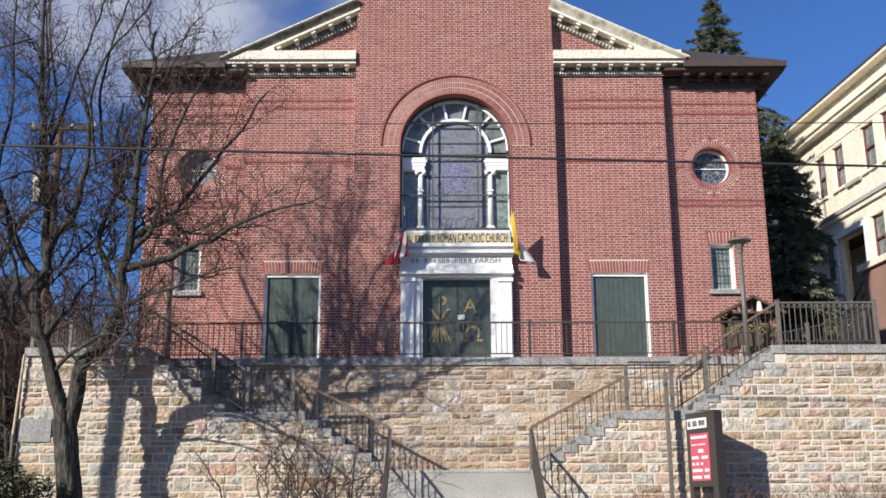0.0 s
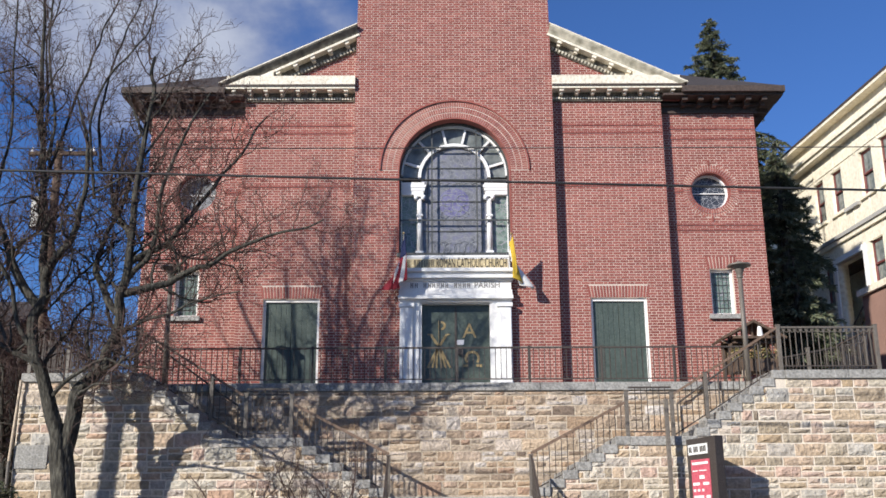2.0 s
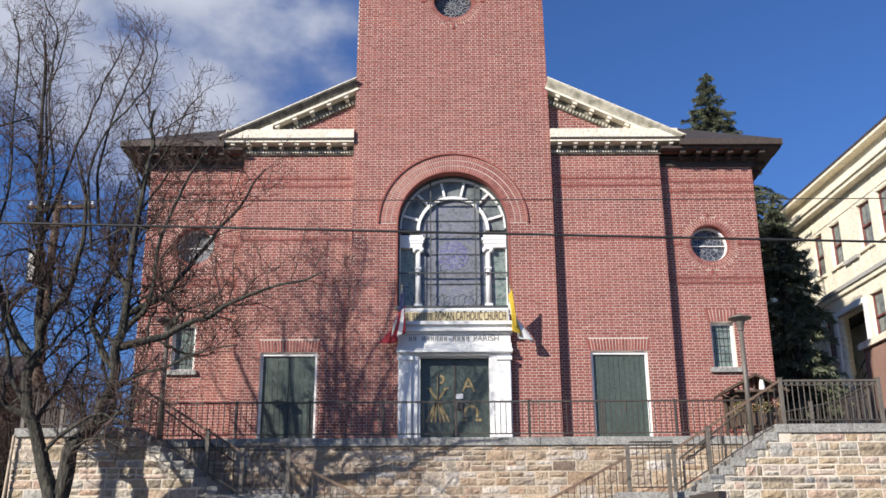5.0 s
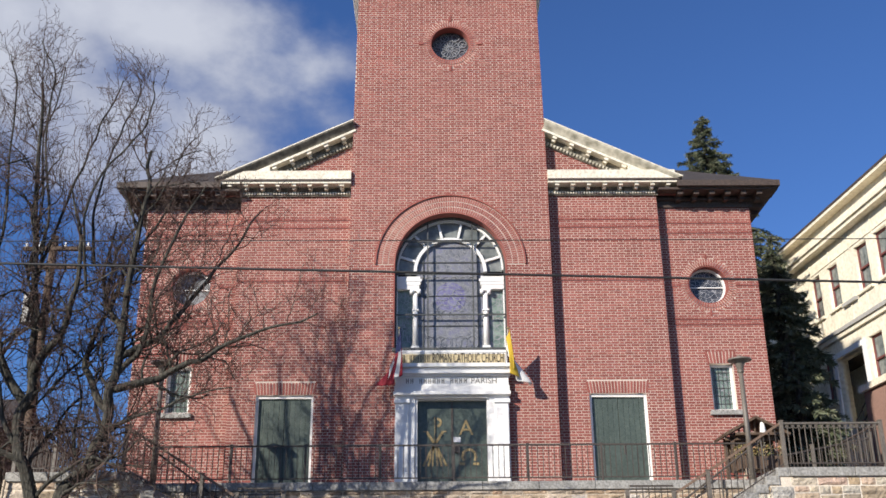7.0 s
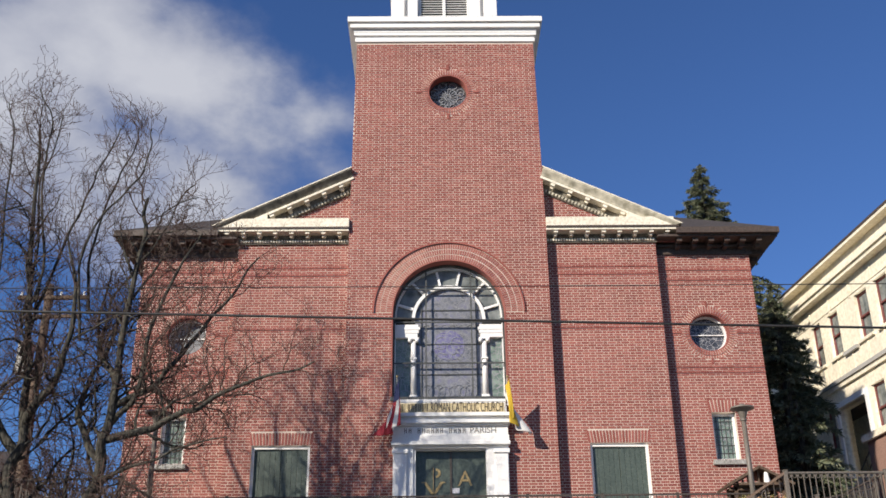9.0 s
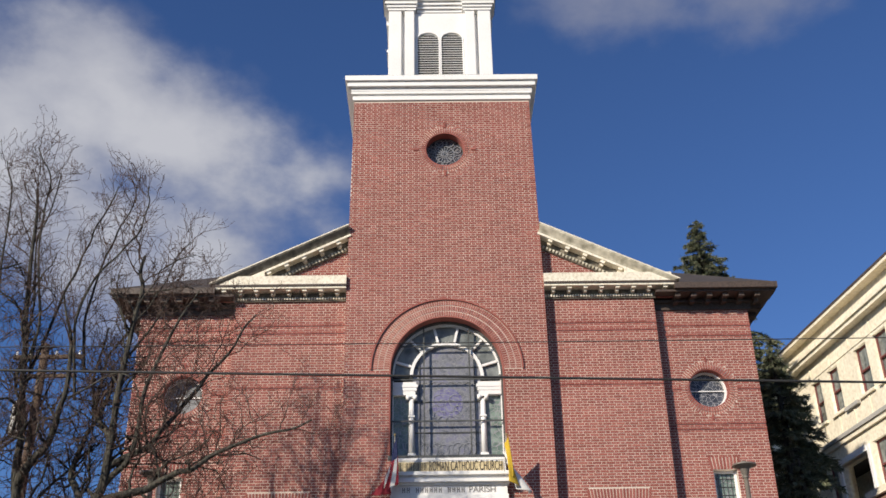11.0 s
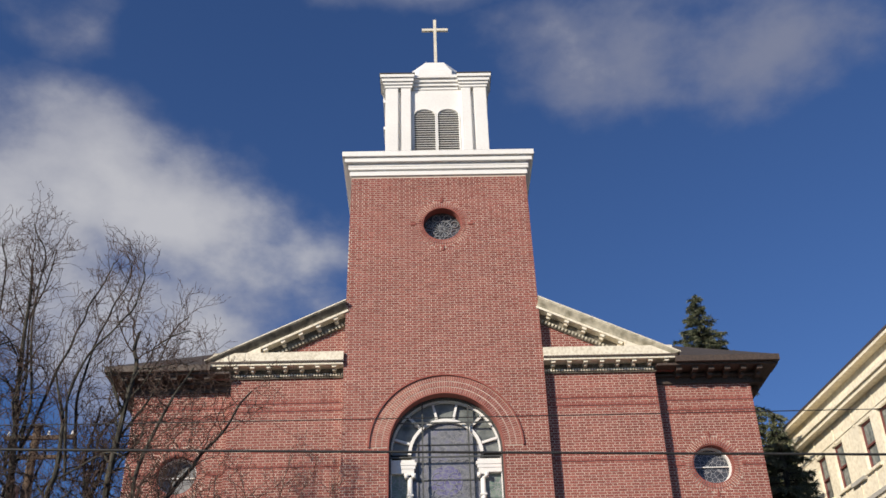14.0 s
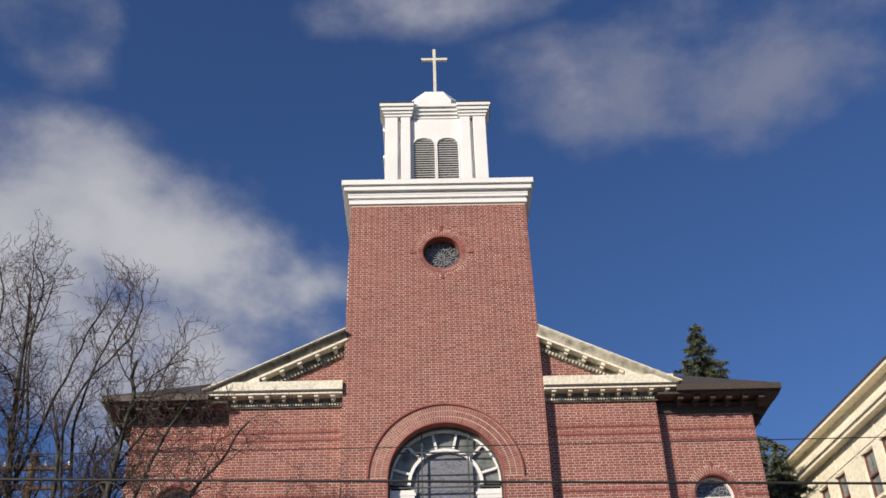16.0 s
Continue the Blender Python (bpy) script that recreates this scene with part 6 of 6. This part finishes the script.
for a, b in UPPER + LOWER:
    z0, z1 = (12.5, 14.1) if (a, b) in UPPER else (9.35, 10.95)
    win = part("window", yz([(a, z0), (b, z0), (b, z1), (a, z1)], [[(a + 0.07, z0 + 0.07), (b - 0.07, z0 + 0.07), (b - 0.07, z1 - 0.07), (a + 0.07, z1 - 0.07)]], BX + 0.12, BX + 0.2), SASH, house, "sash window with dark red frame")
    part("pane", boxes((BX + 0.16, BX + 0.17, a + 0.05, b - 0.05, (z0 + z1) / 2, z1 - 0.05)), PLAINGLASS, win)
    part("pane", boxes((BX + 0.18, BX + 0.19, a + 0.05, b - 0.05, z0 + 0.05, (z0 + z1) / 2)), PLAINGLASS, win)
    part("meeting_rail", boxes((BX + 0.1, BX + 0.2, a + 0.05, b - 0.05, (z0 + z1) / 2 - 0.03, (z0 + z1) / 2 + 0.03)), SASH, win)
    part("sill", boxes((BX - 0.09, BX + 0.12, a - 0.08, b + 0.08, z0 - 0.1, z0 - 0.004)), STUCCO, win)
    part("back", boxes((BX + 0.5, BX + 0.52, a - 0.2, b + 0.2, z0 - 0.2, z1 + 0.2)), DARK, win)
for y in [2.5 + 1.1 * i for i in range(10)]:
    part("panel_batten", boxes((BX - 0.025, BX - 0.003, y - 0.03, y + 0.03, 11.69, 12.4)), STUCCO, house)
for y in [2.9 + 1.55 * i for i in range(9)]:
    part("panel_batten", boxes((BX - 0.025, BX - 0.003, y - 0.03, y + 0.03, 14.12, 14.79)), STUCCO, house)
part("panel_rail", boxes((BX - 0.03, BX - 0.003, 1.5, 17.3, 14.2, 14.26)), STUCCO, house)
part("window_apron", boxes((BX - 0.12, BX - 0.003, 7.5, 8.45, 12.32, 12.44)), CONCRETE, house, "stained sill ledge")
part("porch_frame", boxes((BX - 0.06, BX - 0.003, 7.5, 7.66, 8.3, 10.95), (BX - 0.06, BX - 0.003, 9.6, 9.78, 8.3, 10.95), (BX - 0.08, BX - 0.003, 7.66, 9.6, 10.76, 10.95)), WHITE, house, "white frame round the porch opening")
part("porch_base", boxes((BX - 1.2, BX - 0.004, 1.6, 5.9, 4.0, 8.72)), BRICKB, house, "brown brick porch base")
part("porch_ledge", boxes((BX - 1.32, BX - 0.004, 1.5, 6.0, 8.72, 8.92)), STUCCO, house)
bm = bmesh.new()
for z in (8.75, 9.15):
    bar(bm, (BX - 0.7, 6.0, z), (BX - 0.7, 7.6, z - 1.0), 0.02, 8)
for k in range(4):
    bar(bm, (BX - 0.7, 6.1 + 0.48 * k, 9.15 - 0.3 * k), (BX - 0.7, 6.1 + 0.48 * k, 4.1), 0.016, 8)
part("porch_rail", bm, IRON, house, "thin iron stair rail")
pivot = Matrix.Translation((BX, 6.5, 0)) @ Matrix.Rotation(radians(5), 4, "Z") @ Matrix.Translation((-BX, -6.5, 0))
house.matrix_world = Matrix.Translation((0.11, 6.325, -0.4)) @ Matrix.Scale(1.25, 4) @ pivot @ Matrix.Translation(house.location)

# ---- dark house to the west ----
OLD = material("dark_brown_siding", ((0.06, 0.048, 0.042), (0.1, 0.08, 0.07)), 0.8, 20, 1, 0.3)
old = thing("far_house", (-22, 15, 0), "dark brown house far behind bare trees", "house")
part("wall", boxes((-27, -17.2, 12, 20, -0.1, 8.3)), OLD, old)
sheet("roof", [(-27.4, 11.6, 8.2), (-16.8, 11.6, 8.2), (-16.8, 16, 11.0), (-27.4, 16, 11.0)], 0.15, SLATE, old)
sheet("roof", [(-27.4, 20.4, 8.2), (-16.8, 20.4, 8.2), (-16.8, 16, 11.0), (-27.4, 16, 11.0)], 0.15, SLATE, old)
for x in (-25.5, -22.5, -19.5):
    for z in (2.2, 5.4):
        wn = part("window", boxes((x - 0.5, x + 0.5, 11.93, 11.99, z, z + 1.5)), WHITE, old)
        part("pane", boxes((x - 0.42, x + 0.42, 11.9, 11.925, z + 0.08, z + 1.42)), PLAINGLASS, wn)

# ---- wires and the poles that carry them ----
for px in (-20.0, 24.0):
    pole = thing("utility_pole", (px, -9.3, 0), "round wooden utility pole by the street", "utility pole", "utility poles")
    bm = bmesh.new()
    bar(bm, (px, -9.3, -0.1), (px, -9.3, 11.0), 0.16, 14, 0.12)
    part("shaft", bm, BARK, pole, "weathered wooden shaft", True)
far = thing("utility_pole", (-12.2, 4.5, 0), "brown wooden utility pole with a crossarm behind bare trees", "utility pole", "utility poles")
bm = bmesh.new()
bar(bm, (-12.2, 4.5, -0.1), (-12.2, 4.5, 13.5), 0.17, 14, 0.12)
part("shaft", bm, WOOD, far, "weathered wooden shaft", True)
part("crossarm", box(-13.1, -11.0, 4.36, 4.48, 13.0, 13.12, 0.01), WOOD, far)
part("crossarm", box(-12.8, -11.1, 4.36, 4.48, 12.4, 12.5, 0.01), WOOD, far)
for x in (-13.0, -12.6, -11.8, -11.1):
    bm = bmesh.new()
    bar(bm, (x, 4.42, 13.1), (x, 4.42, 13.26), 0.045, 10, 0.03)
    part("insulator", bm, SIGNW, far, "pale glazed insulator")
bm = bmesh.new()
bar(bm, (-12.55, 4.3, 10.6), (-12.55, 4.3, 11.5), 0.24, 16)
bar(bm, (-12.55, 4.3, 11.5), (-12.55, 4.3, 11.56), 0.26, 16, 0.2)
part("transformer", bm, CONCRETE, far, "pale grey transformer can")


def wire(name, a, b, sag, r, label):
    a, b = Vector(a), Vector(b)
    n = 40
    w = Wood(1)
    w.limb([a.lerp(b, i / n) - Vector((0, 0, sag * 4 * (i / n) * (1 - i / n))) for i in range(n + 1)], r, r)
    return tagged(w.mesh(name, 0, 1, 6, CABLE, None), label, "cable", "overhead wires")


wire("overhead_cable", (-20.0, -9.3, 7.83), (24.0, -9.3, 6.62), 0.03, 0.02, "thick black overhead cable across the street")
wire("overhead_wire", (-20.0, -9.3, 7.94), (24.0, -9.3, 7.9), 0.09, 0.008, "thin dark overhead wire")

# ---- small fittings on the stone wall ----
pipe = thing("drain_pipe", (-9.25, FRONT - 0.1, 0.8), "thin pale drain pipe at the end of the stone wall", "pipe")
bm = bmesh.new()
bar(bm, (-9.2, FRONT - 0.1, 0.78), (-9.2, FRONT - 0.1, 3.1), 0.035, 10)
part("lower_pipe", bm, POST, pipe)
bm = bmesh.new()
bar(bm, (-9.2, FRONT - 0.1, 3.1), (-9.12, FRONT - 0.1, 4.75), 0.03, 10)
part("upper_pipe", bm, PALEWOOD, pipe)


# ---- stone walls: rough blocks in pale mortar, laid last ----
def stone_mesh(rng, w, h, out):
    """One rough-faced block; its face bulges and is uneven."""
    nx, nz = 4, 3
    verts, faces = [], []
    for j in range(nz + 1):
        for i in range(nx + 1):
            u, v = i / nx, j / nz
            edge = i in (0, nx) or j in (0, nz)
            x = (u - 0.5) * w + (rng.uniform(-0.007, 0.007) if edge else rng.uniform(-0.01, 0.01))
            z = (v - 0.5) * h + (rng.uniform(-0.006, 0.006) if edge else rng.uniform(-0.008, 0.008))
            verts.append((x, -0.006 if edge else -out * rng.uniform(0.45, 1.2), z))
    k = nx + 1
    for j in range(nz):
        for i in range(nx):
            o = j * k + i
            faces.append((o, o + 1, o + k + 1, o + k))
    rim = [i for i in range(k)] + [j * k + nx for j in range(1, nz + 1)] + [nz * k + i for i in range(nx - 1, -1, -1)] + [j * k for j in range(nz - 1, 0, -1)]
    base = len(verts)
    for r in rim:
        x, y, z = verts[r]
        verts.append((x, 0.05, z))
    for q in range(len(rim)):
        p = (q + 1) % len(rim)
        faces.append((rim[q], base + q, base + p, rim[p]))
    return verts, faces


BREAKS = sorted([s * b for s in (-1, 1) for b in [a for a, _, _ in STEPS] + [S2, S4]])


def stone_wall(wall, x0, x1, top, y, seed, single, stuff=(STONE, STONE_REST)):
    """Random coursed rubble over the wall's face, below its top line. single: the stretch whose stones stand alone."""
    rng = random.Random(seed)
    rest_v, rest_f, count = [], [], 0
    z = 0.75
    ztop = max(top(x0 + 0.01), top(x1 - 0.01), top((x0 + x1) / 2))
    while z < ztop - 0.05:
        tall = rng.choice((0.15, 0.19, 0.23, 0.27, 0.31))
        if ztop - z - tall < 0.1:
            tall = ztop - z
        x = x0
        while x < x1 - 0.02:
            w = rng.uniform(0.24, 0.66) * (0.8 + tall)
            if x1 - x - w < 0.16:
                w = x1 - x
            pieces = [(x, w, z, tall)]
            if tall > 0.22 and rng.random() < 0.55:
                cutz = tall * rng.uniform(0.38, 0.62)
                s = rng.uniform(0.35, 0.65) if w > 0.42 else 1.0
                pieces = [(x, w, z, cutz), (x, w * s, z + cutz, tall - cutz)]
                if s < 1:
                    pieces.append((x + w * s, w - w * s, z + cutz, tall - cutz))
            split = []
            for px, pw, pz, ph in pieces:
                cuts = [c for c in BREAKS if px + 0.06 < c < px + pw - 0.06] if pz + ph > min(top(px + 0.01), top(px + pw - 0.01)) else []
                edges = [px, *cuts, px + pw]
                split += [(a, b - a, pz, ph) for a, b in zip(edges, edges[1:])]
            for px, pw, pz, ph in split:
                limit = min(top(px + 0.01), top(px + pw - 0.01), top(px + pw / 2))
                if pz + ph > limit:
                    ph = limit - pz
                if ph < 0.04 or pw < 0.05:
                    continue
                verts, faces = stone_mesh(rng, pw - 0.032, ph - 0.03, rng.uniform(0.014, 0.04))
                cx, cz = px + pw / 2, pz + ph / 2
                if single(cx, cz) and count < 300:
                    count += 1
                    mesh = bpy.data.meshes.new("stone")
                    mesh.from_pydata(verts, [], faces)
                    mesh.materials.append(stuff[0])
                    ob = link_part("stone", mesh, wall)
                    ob.matrix_basis = Matrix.Translation((cx, y, cz))
                else:
                    o = len(rest_v)
                    rest_v += [(vx + cx, vy + y, vz + cz) for vx, vy, vz in verts]
                    rest_f += [tuple(i + o for i in f) for f in faces]
            x += w
        z += tall
    if rest_v:
        mesh = bpy.data.meshes.new("stones")
        mesh.from_pydata(rest_v, [], rest_f)
        mesh.materials.append(stuff[1])
        link_part("stones", mesh, wall, "more rough stones of the wall")["kind"] = "stuff"


def coping(wall, x0, x1, y):
    n = max(1, round((x1 - x0) / 1.25))
    for i in range(n):
        a, b = x0 + (x1 - x0) * i / n, x0 + (x1 - x0) * (i + 1) / n
        part("coping_stone", box(a + 0.004, b - 0.004, y - 0.06, y + 0.45, TERRACE - 0.185, TERRACE - 0.002, 0.014), GRANITE, wall, "grey granite coping stone" if i == 0 else "")


back_top = lambda x: TERRACE - 0.19
bk = tagged(part("wall_back", boxes((-S4 - 0.1, S4 + 0.1, BACK + 0.002, BACK + 0.4, 0, TERRACE - 0.19)), GOLDBED), "retaining wall of rough golden brown stone", "wall", kind="structure")
stone_wall(bk, -S4, S4, back_top, BACK, 3, lambda x, z: abs(x) < 5.2 and z > 2.2, (GOLDSTONE, GOLDSTONE_REST))
coping(bk, -S4, S4, BACK)
for sx, name, end in ((-1, "wall_front_west", 9.15), (1, "wall_front_east", 13.5)):
    line = [(sx * S1, 0), (sx * end, 0), (sx * end, TERRACE - 0.19), (sx * S4, TERRACE - 0.19)]
    for a, b, h in STEPS[::-1]:
        line += [(sx * b, h - 0.18), (sx * a, h - 0.18)]
        if abs(a - S3) < 1e-6:
            line += [(sx * (S3 - 0.001), LANDING - 0.19), (sx * (S2 + 0.001), LANDING - 0.19)]
    wl = tagged(part(name, slab(line, [], FRONT + 0.002, FRONT + 0.3), BED), "stepped stair wall of rough tan, ochre and grey stone", "wall", kind="structure")
    x0, x1 = sorted((sx * S1, sx * end))
    stone_wall(wl, x0, x1, stair_top, FRONT, 7 + sx, lambda x, z: abs(x) < 10 and z > 1.5)
    coping(wl, *sorted((sx * (S4 + 0.03), sx * end)), FRONT)
wend = tagged(part("wall_end_west", boxes((-9.15, -8.75, FRONT + 0.3, 0.4, 0, TERRACE - 0.19)), BED), "end of the stone terrace wall", "wall", kind="structure")
part("date_stone", box(-9.14, -8.45, FRONT - 0.05, FRONT + 0.01, 2.95, 3.42, 0.01), GRANITE, wl, "large grey dressed stone")
